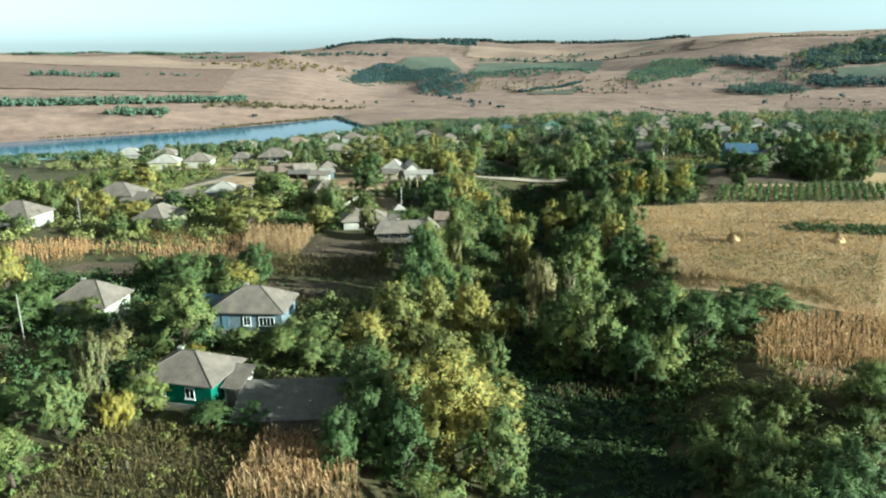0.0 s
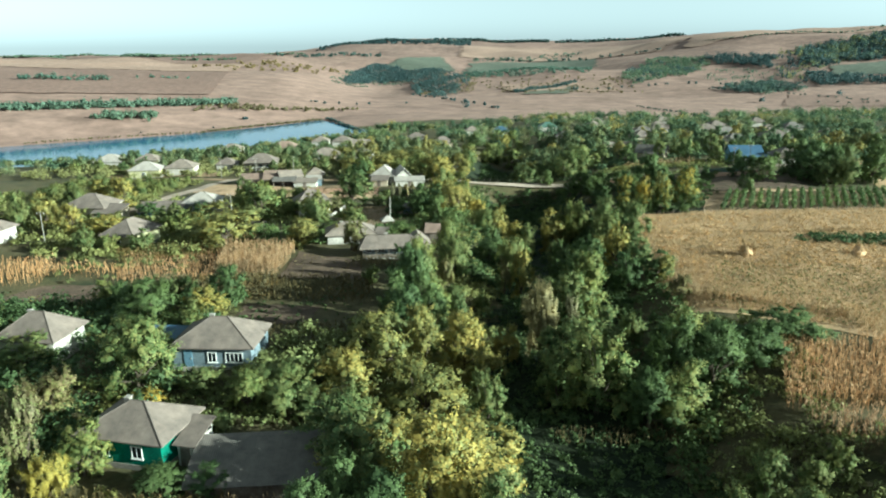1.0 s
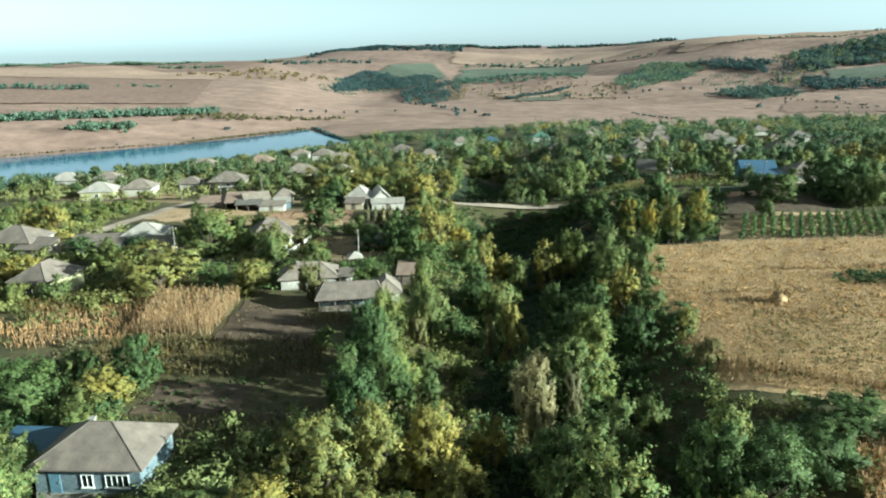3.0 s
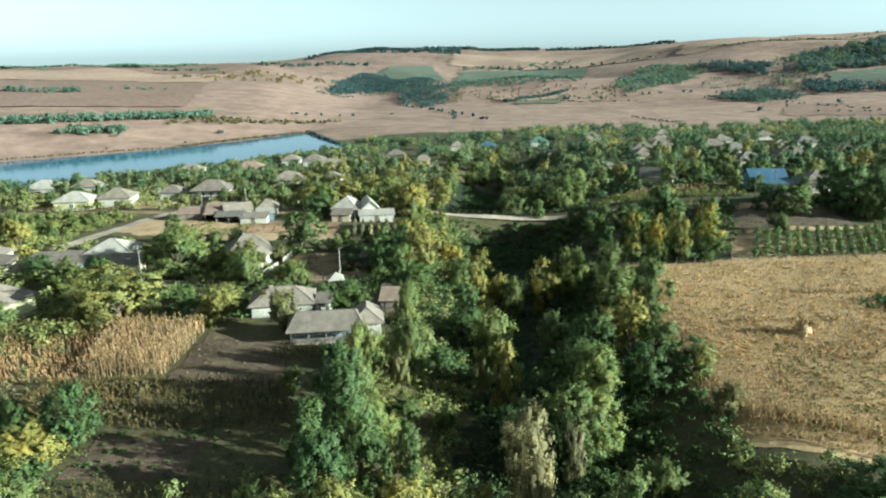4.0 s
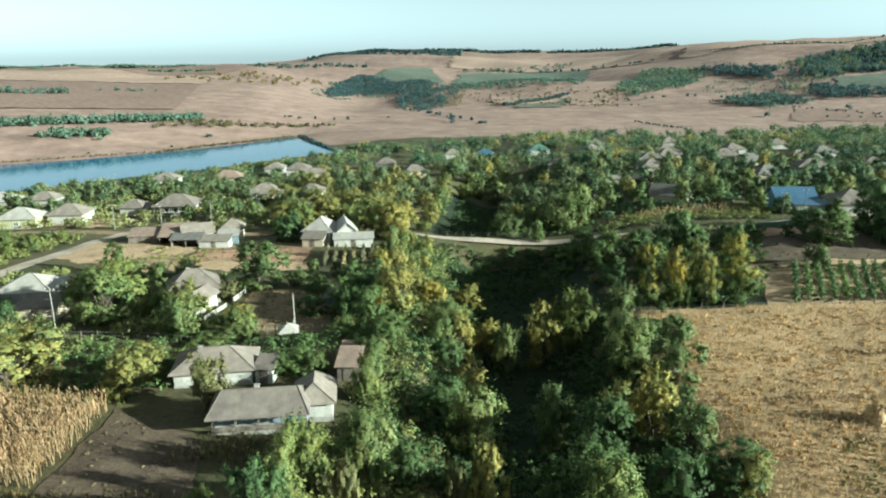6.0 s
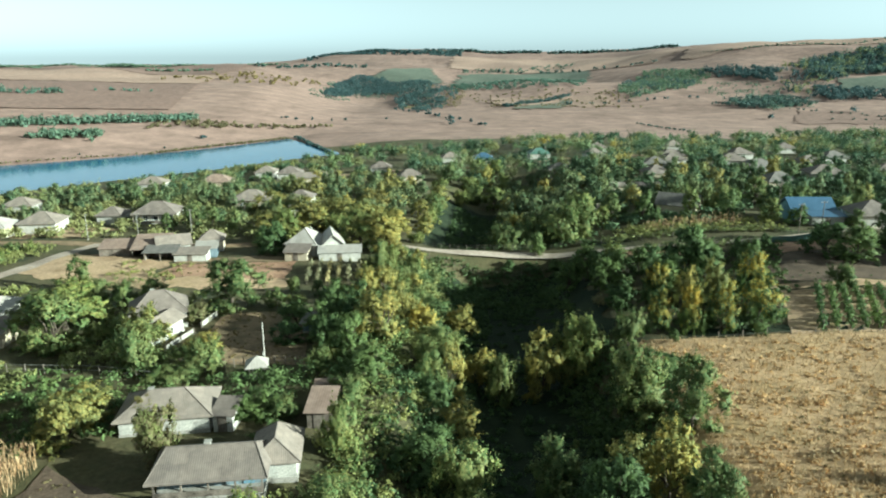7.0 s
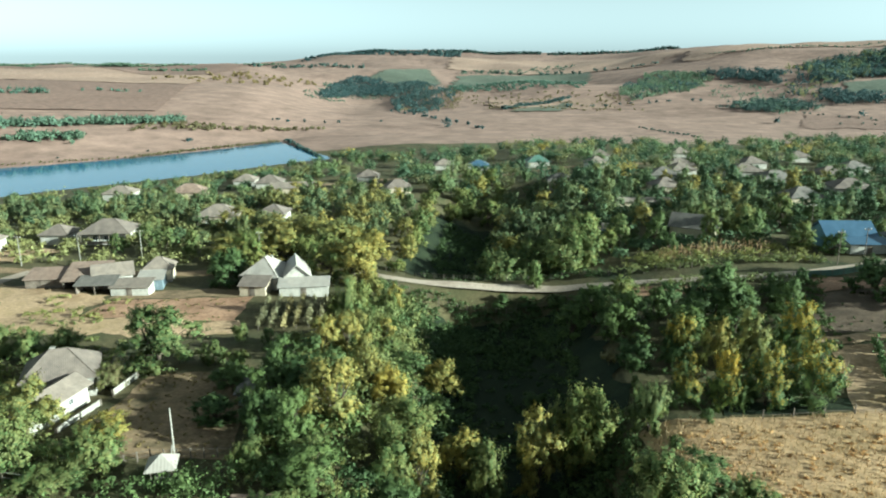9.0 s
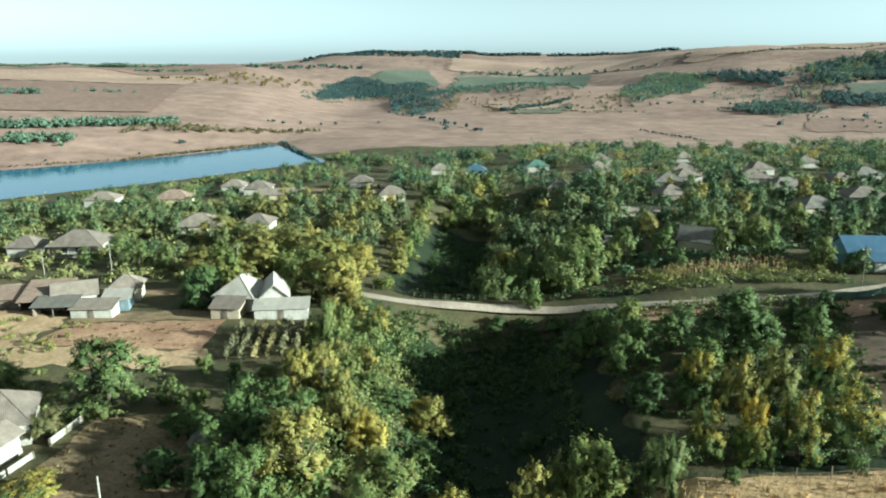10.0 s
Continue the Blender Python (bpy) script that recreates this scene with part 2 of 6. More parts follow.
def land(x, y):
    d = y - 105
    v = -0.052 * 0.5 * (d + math.sqrt(d * d + 400))
    v += 3.6 * ease(25, 70, x) * ease(110, 190, y) * (1 - ease(400, 540, y))
    v -= 0.1 * max(0.0, -x - 25) * ease(180, 400, y)
    low = v + 23.0
    v = -23.0 + 0.5 * (low + math.sqrt(low * low + 9))
    # the ravine with the brook, crossed by the road's bank
    side = x - stream_x(y)
    half = (15 + 4 * math.sin(y / 31.0)) * (1.0 if side > 0 else 0.72)
    cut = 7.2 * math.exp(-(abs(side) / half) ** (4.0 if side > 0 else 2.6)) * ease(15, 55, y) * (1 - ease(250, 330, y)) * (0.5 + 0.5 * ease(88, 140, y))
    v -= cut * (1 - 0.9 * bump(y - 188, 7))
    v += 0.22 * math.sin(x / 5.3 + 1) * math.sin(y / 6.1) + 0.1 * math.sin(x / 2.1) * math.sin(y / 2.7 + x / 9)
    # hills all round the valley
    far = math.hypot(x, y)
    az = math.degrees(math.atan2(x, y)) if far > 1 else 0.0
    if y < -20:
        return v
    left = 1 - ease(-13, -4, az)
    right = ease(9, 24, az)
    along, across = lake_axes(x, y)
    centre = 3 * ease(560, 745, far) + 7 * ease(745, 1100, far) + 21 * ease(1050, 1550, far) + 19 * ease(1500, 2050, far)
    centre += 15 * ease(2000, 2900, far)
    slope = 76 * ease(640, 1500, far) + 8 * ease(1600, 2600, far)
    shore = 40 * (1 - math.exp(-max(0.0, across - 43) / 300)) - 12 * ease(600, 1500, across) - 14 * ease(1500, 3500, across)
    hills = left * shore + (1 - left) * ((1 - right) * centre + right * slope)
    rough = ease(620, 1100, far)
    hills += rough * (3.2 * math.sin(x / 96 + 1.1) * math.sin(y / 131 + 0.4) + 1.6 * math.sin(x / 41 + y / 57))
    hills += rough * (1.5 * math.sin(x / 23 + 2 * math.sin(y / 61)) * math.sin(y / 47 + 1) + 2.2 * abs(math.sin(x / 67 + y / 190)) - 1.4)
    # knolls and the wooded hollow in the middle distance
    hills += 11 * bump(x + 55, 120) * bump(y - 1330, 170)
    hills += 9 * bump(x - 190, 130) * bump(y - 960, 150)
    hills -= 9 * bump(x + 55 + 0.25 * (y - 930), 60) * bump(y - 930, 150)
    hills += 12 * bump(x + 110, 330) * bump(y - 2750, 500)
    v += hills
    # the lake lies in its own flat hollow
    far_side = 40 - 9 * bump(along + 79, 55) + 10 * ease(100, 190, -along)
    off = max((across - far_side if across > 0 else -across - 46) - 2.0 * math.sin(along / 19.0), along - 8.7 - 0.23 * across)
    if off < 60:
        basin = -24.6 + (0.16 * off if off < 0 else 0.05 * off + 0.05)
        v = basin + (v - basin) * ease(2, 60, off)
    return max(v, -27.1)


# ---- end of height


# ---- building helpers ----
def mesh_of(name, verts, faces, material=None, smooth=False, normals=None):
    me = bpy.data.meshes.new(name)
    me.from_pydata(verts, [], faces)
    for one in material if isinstance(material, (list, tuple)) else [material]:
        if one:
            me.materials.append(one)
    if smooth or normals is not None:
        me.polygons.foreach_set("use_smooth", [True] * len(me.polygons))
    if normals is not None:
        me.normals_split_custom_set_from_vertices(normals)
    me.update()
    return me


def part(name, me, parent, label=""):
    ob = new(name, me)
    ob.parent = parent
    return tagged(ob, label) if label else ob


def sheet(name, corners, material, label, lift=0.05, step=2.0, category="", kind="structure", ragged=0.2):
    """A patch of land that lies on the ground: four corners, in order round it."""
    a, b, c, d = (Vector((*p, 0)) for p in corners)
    nu = max(2, min(160, int(max((b - a).length, (c - d).length) / step)))
    nv = max(2, min(160, int(max((d - a).length, (c - b).length) / step)))
    verts, faces = [], []
    for j in range(nv + 1):
        for i in range(nu + 1):
            u, v = i / nu, j / nv
            p = (a * (1 - u) + b * u) * (1 - v) + (d * (1 - u) + c * u) * v
            edge = (i in (0, nu)) or (j in (0, nv))
            if edge:
                p.x += ragged * math.sin(p.y * 0.9 + p.x * 0.4) + 0.5 * ragged * math.sin(p.y * 2.3)
                p.y += ragged * math.sin(p.x * 0.8 + 1.7) + 0.5 * ragged * math.sin(p.x * 2.1)
            verts.append((p.x, p.y, height(p.x, p.y) + lift))
    for j in range(nv):
        for i in range(nu):
            k = j * (nu + 1) + i
            faces.append((k, k + 1, k + nu + 2, k + nu + 1))
    return tagged(new(name, mesh_of(name, verts, faces, material, True)), label, category or name.replace("_", " "), "", kind)


def ribbon(name, line, width, material, label, lift=0.08, step=2.0, category="road"):
    """A strip of even width along a line of points."""
    pts = [Vector(p) for p in line]
    fine = []
    for k in range(len(pts) - 1):
        p0, p1, p2, p3 = pts[max(k - 1, 0)], pts[k], pts[k + 1], pts[min(k + 2, len(pts) - 1)]
        n = max(2, int((p2 - p1).length / step))
        for i in range(n):
            s = i / n
            fine.append(0.5 * ((2 * p1) + (p2 - p0) * s + (2 * p0 - 5 * p1 + 4 * p2 - p3) * s * s + (3 * p1 - p0 - 3 * p2 + p3) * s ** 3))
    fine.append(pts[-1])
    verts, faces = [], []
    for i, p in enumerate(fine):
        ahead = (fine[min(i + 1, len(fine) - 1)] - fine[max(i - 1, 0)]).normalized()
        side = Vector((-ahead.y, ahead.x))
        w = width * (1 + 0.1 * math.sin(i * 1.3))
        mid = height(p.x, p.y)
        for s in (-0.5, 0.0, 0.5):
            q = p + side * (w * s)
            verts.append((q.x, q.y, max(mid - 0.15, height(q.x, q.y)) + lift))
        if i:
            k = 3 * i
            faces += [(k - 3, k - 2, k + 1, k), (k - 2, k - 1, k + 2, k + 1)]
    return tagged(new(name, mesh_of(name, verts, faces, material, True)), label, category, "", "structure")


def spread(near_a, near_b, step, far_a, far_b, grow):
    out, s, v = [], step, near_a
    while v > far_a:
        s *= grow
        v -= s
        out.append(max(v, far_a))
    out = out[::-1] + list(np.arange(near_a, near_b + 0.1, step))
    s, v = step, near_b
    while v < far_b:
        s *= grow
        v += s
        out.append(min(v, far_b))
    return out


# ---- ground and water ----
xs, ys = spread(-90, 120, 2.2, -3400, 3600, 1.045), spread(20, 260, 2.2, -600, 4700, 1.022)
ground = mesh_of("ground", [(x, y, height(x, y)) for y in ys for x in xs],
                 [(j * len(xs) + i, j * len(xs) + i + 1, (j + 1) * len(xs) + i + 1, (j + 1) * len(xs) + i) for j in range(len(ys) - 1) for i in range(len(xs) - 1)],
                 [M["grass"], M["meadow"]], True)
for face in ground.polygons:
    if face.center.y > 430 * SIZE and math.hypot(face.center.x, face.center.y) > 505 * SIZE or (face.center.x < -120 and lake_axes(face.center.x / SIZE, face.center.y / SIZE)[1] > 30):
        face.material_index = 1
tagged(new("ground", ground), "grassy village land and dry brown hills round a valley", "ground", "", "structure")


def lake_point(along, across):
    return SIZE * (-72 + 0.726 * along - 0.687 * across), SIZE * (508 + 0.687 * along + 0.726 * across)


rim = [lake_point(*p) for p in ((-420, -75), (45, -75), (45, 75), (-420, 75))]
tagged(new("lake", mesh_of("lake", [(x, y, LAKE_Z) for x, y in rim], [(0, 1, 2, 3)], M["water"])), "calm blue lake below the village", "lake", "", "structure")


# ---- trees ----
def leaf_cloud(rng, lobes, count, size, hang=0.0, sprays=14, whole=False):
    """Leaf blades in sprays over the skins of overlapping lobes (x, y, z, rx, rz): verts and faces."""
    weight = np.array([l[3] * l[3] for l in lobes], float)
    pick = rng.choice(len(lobes), count, p=weight / weight.sum())
    c = np.array([l[:3] for l in lobes], float)[pick]
    r = np.array([(l[3], l[3], l[4]) for l in lobes], float)[pick]
    # every lobe carries its own sprays, some of which reach out of it on twigs
    way = rng.normal(size=(len(lobes), sprays, 3)) + (0, 0, 0.35)
    way /= np.linalg.norm(way, axis=2)[:, :, None]
    reach = np.where(rng.random((len(lobes), sprays)) < 0.2, 1.0 + 0.6 * rng.random((len(lobes), sprays)), 0.5 + 0.55 * rng.random((len(lobes), sprays)))
    bunch = rng.integers(0, sprays, count)
    n = way[pick, bunch]
    off = rng.normal(size=(count, 3))
    off *= (0.5 * rng.random(count) ** 0.6 / np.linalg.norm(off, axis=1))[:, None]
    off *= 0.62
    off += n * (0.26 * rng.normal(size=count))[:, None]   # each spray is a finger that points outwards
    off[:, 2] += 0.1 * rng.normal(size=count)
    spot = n * (reach[pick, bunch] * (0.85 + 0.3 * rng.random(count)))[:, None] + off
    inner = rng.random(count) < 0.14   # the dense foliage inside each lobe
    spot[inner] *= 0.36
    p = c + spot * r
    out = spot / np.linalg.norm(spot, axis=1)[:, None]
    face = 0.75 * out + 0.9 * off + 0.3 * rng.normal(size=(count, 3)) + (0, 0, 0.15)
    face /= np.linalg.norm(face, axis=1)[:, None]
    a = np.cross(face, rng.normal(size=(count, 3)))
    a[:, 2] -= hang
    a /= np.linalg.norm(a, axis=1)[:, None]
    b = np.cross(face, a)
    s = size * (0.55 + 0.9 * rng.random(count))[:, None]
    s[inner] *= 1.8
    blade = np.stack([p - a * s * 0.45 - b * s * 0.34, p - a * s * 0.3 + b * s * 0.36, p + a * s * 0.6], 1)
    soft = 0.6 * out + 0.5 * face
    if whole:
        mid = p - np.average([l[:3] for l in lobes], axis=0, weights=weight)
        soft += 0.8 * mid / np.maximum(np.linalg.norm(mid, axis=1), 0.1)[:, None]
    soft /= np.linalg.norm(soft, axis=1)[:, None]
    flip = (np.cross(blade[:, 1] - blade[:, 0], blade[:, 2] - blade[:, 0]) * soft).sum(1) < 0
    blade[flip] = blade[flip][:, ::-1]
    leaf_cloud.spray, leaf_cloud.soft = pick * sprays + bunch, np.repeat(soft, 3, 0)
    return blade.reshape(-1, 3), np.arange(3 * count).reshape(-1, 3)


def tube(path, radii, sides=6):
    verts, faces = [], []
    for k, (p, r) in enumerate(zip(path, radii)):
        p = Vector(p)
        d = (Vector(path[min(k + 1, len(path) - 1)]) - Vector(path[max(k - 1, 0)])).normalized()
        u = d.orthogonal().normalized()
        w = d.cross(u)
        for i in range(sides):
            q = p + (u * math.cos(i * math.tau / sides) + w * math.sin(i * math.tau / sides)) * r
            verts.append(tuple(q))
        if k:
            o = k * sides
            faces += [(o - sides + i, o - sides + (i + 1) % sides, o + (i + 1) % sides, o + i) for i in range(sides)]
    faces.append(tuple(range((len(path) - 1) * sides, len(path) * sides)))
    return verts, faces


def limbs(rng, lobes, trunk_top, girth):
    verts, faces = [], []

    def add(v, f):
        o = len(verts)
        verts.extend(v)
        faces.extend(tuple(o + i for i in one) for one in f)

    lean = rng.normal(size=2) * 0.12
    add(*tube([(0, 0, -0.4), (lean[0] * 0.3, lean[1] * 0.3, trunk_top * 0.5), (lean[0], lean[1], trunk_top)], [girth * 1.25, girth * 0.9, girth * 0.65], 7))
    for l in lobes:
        end = Vector(l[:3]) + Vector((0, 0, l[4] * 0.25))
        start = Vector((lean[0], lean[1], trunk_top * rng.uniform(0.7, 1.0)))
        mid = start.lerp(end, 0.5) + Vector(rng.normal(size=3) * 0.2)
        add(*tube([tuple(start), tuple(mid), tuple(end)], [girth * 0.5, girth * 0.3, girth * 0.08], 4))
    return verts, faces


def lobes_for(shape, rng):
    """The lobes of a crown about 8 m high and 3.5 m in radius."""
    out = []
    if shape == "round":
        for k in range(30):
            a, z = rng.uniform(0, math.tau), rng.uniform(0.5, 7.2)
            reach = 2.9 * math.sqrt(max(0.05, 1 - ((z - 3.0) / 4.4) ** 2)) * rng.uniform(0.55, 1.08)
            s = rng.uniform(0.45, 1.05)
            out.append((reach * math.cos(a), reach * math.sin(a), z, s, s * rng.uniform(0.7, 1.2)))
        out.append((0, 0, 4.2, 1.5, 2.0))
    elif shape == "tall":
        for k in range(14):
            z = 0.3 + 7.3 * (k + 0.5) / 14
            a = k * 2.4 + rng.uniform(-0.4, 0.4)
            reach = 2.6 * (1 - (max(0.0, z - 1.0) / 7.8) ** 2.6) * rng.uniform(0.7, 1.1)
            s = rng.uniform(0.75, 1.2) * (1.15 - 0.07 * z)
            out.append((reach * math.cos(a), reach * math.sin(a), z, s + 0.25, s + 0.45))
        out.append((0, 0, 3.6, 1.5, 2.2))
    elif shape == "bush":
        for k in range(17):
            a, reach = rng.uniform(0, math.tau), rng.uniform(0.6, 2.8)
            z = rng.uniform(0.7, 6.8) * (1 - 0.1 * reach)
            s = rng.uniform(0.65, 1.25)
            out.append((reach * math.cos(a), reach * math.sin(a), z, s, s * 1.15))
        out.append((0, 0, 3.0, 1.7, 2.6))
    else:
        for k in range(16):
            a, reach = rng.uniform(0, math.tau), rng.uniform(0.4, 2.4)
            z = rng.uniform(1.6, 7.0) - 0.5 * reach
            s = rng.uniform(0.55, 1.05)
            out.append((reach * math.cos(a), reach * math.sin(a), z, s, s * 1.7))
    return out


TREES = {}
HAZED = {"dark": "cool", "green": "soft", "olive": "mist"}   # far trees take bluer leaf colours that stand in for haze
SECOND = {"golden": "green", "green": "olive", "dark": "green", "olive": "green", "turning": "olive", "yellow": "turning", "grey": "grey", "brown": "olive"}


def tree_parts(shape, detail, leaf, variant):
    key = (shape, detail, leaf, variant)
    if key not in TREES:
        rng = np.random.default_rng(sum(ord(ch) for ch in shape + detail) * 7 + variant)
        lobes = lobes_for(shape, rng)
        count, size = {"near": (19000, 0.19), "close": (16000, 0.22), "mid": (9000, 0.27), "far": (5200, 0.34)}[detail]
        v, f = leaf_cloud(rng, lobes, count, size, 0.6 if shape == "wispy" else 0.1, 16, True)
        soft = leaf_cloud.soft
        # the leaves of each spray turn together, more of them in some boughs than in others
        share = 0.35 * rng.random(len(lobes) * 16) + 0.55 * np.repeat(rng.random(len(lobes)), 16)
        low = (1 - v[::3, 2] / 5.5).clip(0, 1) if shape == "tall" else 0   # poplars turn from the top
        slot = (rng.random(count) < share[leaf_cloud.spray] + low).astype(np.int32)
        f = [tuple(one) for one in f.tolist()]
        one, two = (HAZED.get(n, n) if detail == "far" else n for n in (leaf, SECOND[leaf]))
        crown = mesh_of("crown", v.tolist(), f, [M["leaf_" + one], M["leaf_" + two]], normals=soft)
        crown.polygons.foreach_set("material_index", slot)
        v, f = limbs(rng, lobes[::3] if detail != "far" else lobes[:2], 1.8 if shape != "bush" else 0.8, 0.22 if shape != "bush" else 0.12)
        TREES[key] = crown, mesh_of("trunk", v, f, M["bark"])
    return TREES[key]


SPECIES = {
    "w": ("round", "green", "walnut_tree", "leafy green walnut tree with a broad round crown"),
    "d": ("round", "dark", "broadleaf_tree", "dark green broadleaf tree with a dense crown"),
    "o": ("bush", "olive", "fruit_tree", "olive green fruit tree with an uneven crown"),
    "y": ("round", "turning", "acacia_tree", "acacia tree turning yellow green in autumn"),
    "Y": ("bush", "yellow", "maple_tree", "small tree with bright yellow autumn leaves"),
    "p": ("tall", "turning", "poplar_tree", "tall poplar with yellowing leaves at the field's edge"),
    "P": ("tall", "golden", "poplar_tree", "tall poplar with golden autumn leaves at the field's edge"),
    "t": ("tall", "dark", "poplar_tree", "tall dark green poplar with upright branches"),
    "T": ("tall", "olive", "poplar_tree", "tall olive green poplar with upright branches"),
    "g": ("wispy", "grey", "willow_tree", "grey willow with thin feathery branches"),
    "n": ("wispy", "brown", "bare_tree", "half-bare tree with browning leaves"),
    "b": ("bush", "dark", "shrub", "dark green shrub in the undergrowth"),
    "B": ("bush", "green", "shrub", "fresh green shrub beside the gardens"),
}
planted = []


def tree(x, y, tall, radius, sort, detail=""):
    """One tree on the ground: its height and its crown's radius in metres."""
    shape, leaf, name, label = SPECIES[sort]
    n = len(planted)
    detail = detail or ("near" if y < 112 else "close" if y < 180 else "mid" if y < 245 else "far")
    planted.append((x, y, radius))
    crown, trunk = tree_parts(shape, detail, leaf, n % 3)
    top = tagged(new(name), label, "tree" if "tree" in name else "shrub", "trees of the village" if "tree" in name else "shrubs of the village")
    part("trunk", trunk, top)
    part("crown", crown, top)
    top.matrix_world = pose(x, y, height(x, y) - 0.05, 0, 0, (n * 137.5) % 360) @ Matrix.Diagonal((radius / 3.5, radius / 3.5, tall / 7.6, 1))
    return top


# ---- houses ----
def boxes(name, spans, material):
    """One mesh of upright boxes, each (x0, y0, z0, x1, y1, z1)."""
    verts, faces = [], []
    for x0, y0, z0, x1, y1, z1 in spans:
        o = len(verts)
        verts += [(x0, y0, z0), (x1, y0, z0), (x1, y1, z0), (x0, y1, z0), (x0, y0, z1), (x1, y0, z1), (x1, y1, z1), (x0, y1, z1)]
        faces += [tuple(o + i for i in f) for f in ((0, 3, 2, 1), (4, 5, 6, 7), (0, 1, 5, 4), (1, 2, 6, 5), (2, 3, 7, 6), (3, 0, 4, 7))]
    return mesh_of(name, verts, faces, material)


def slopes(name, verts, faces, material):
    """A roof's mesh, with sheets laid along its eaves."""
    me = mesh_of(name, verts, faces, material)
    uv = me.uv_layers.new(name="UVMap")
    for face in me.polygons:
        n = face.normal
        along = Vector((-n.y, n.x, 0)) if math.hypot(n.x, n.y) > 0.05 else Vector((1, 0, 0))
        along.normalize()
        up = n.cross(along)
        for li in face.loop_indices:
            p = me.vertices[me.loops[li].vertex_index].co
            uv.data[li].uv = (p.dot(along), p.dot(up))
    return me


def cap(a, b, r, material):
    v, f = tube([a, b], [r, r], 5)
    return mesh_of("ridge_cap", v, f, material)


def window(parent, x, z, wide, tall, depth, side="front", span=(0, 0), panes=2):
    """A window with white frame, mullions and panes in a wall: front (-y) or right (+x)."""
    t = 0.07
    inner = wide - 2 * t
    ring = [(sx * w, y, sz * h) for y in (-0.09, 0.03) for w, h in ((wide / 2, tall / 2), (inner / 2, tall / 2 - t)) for sx, sz in ((-1, -1), (1, -1), (1, 1), (-1, 1))]
    loop = [(i, (i + 1) % 4) for i in range(4)]
    faces = [(i, j, 4 + j, 4 + i) for i, j in loop] + [(8 + j, 8 + i, 12 + i, 12 + j) for i, j in loop]
    faces += [(j, i, 8 + i, 8 + j) for i, j in loop] + [(4 + i, 4 + j, 12 + j, 12 + i) for i, j in loop]
    top = part("window", mesh_of("window", ring, faces, M["paint"]), parent, "white painted window frame")
    for k in range(1, panes):
        at = -inner / 2 + k * inner / panes
        part("mullion", boxes("mullion", [(at - 0.03, -0.08, -tall / 2 + t, at + 0.03, 0.02, tall / 2 - t)], M["paint"]), top)
    for k in range(panes):
        a, b = -inner / 2 + k * inner / panes, -inner / 2 + (k + 1) * inner / panes
        part("pane", boxes("pane", [(a, -0.03, -tall / 2 + t, b, -0.015, tall / 2 - t)], M["glass"]), top)
    part("sill", boxes("sill", [(-wide / 2 - 0.08, -0.16, -tall / 2 - 0.06, wide / 2 + 0.08, 0.0, -tall / 2 - 0.004)], M["paint"]), top)
    if side == "front":
        top.matrix_local = pose(x, -depth / 2, z)
    else:
        top.matrix_local = pose(span[0] / 2, x, z, 0, 0, 90)
    return top


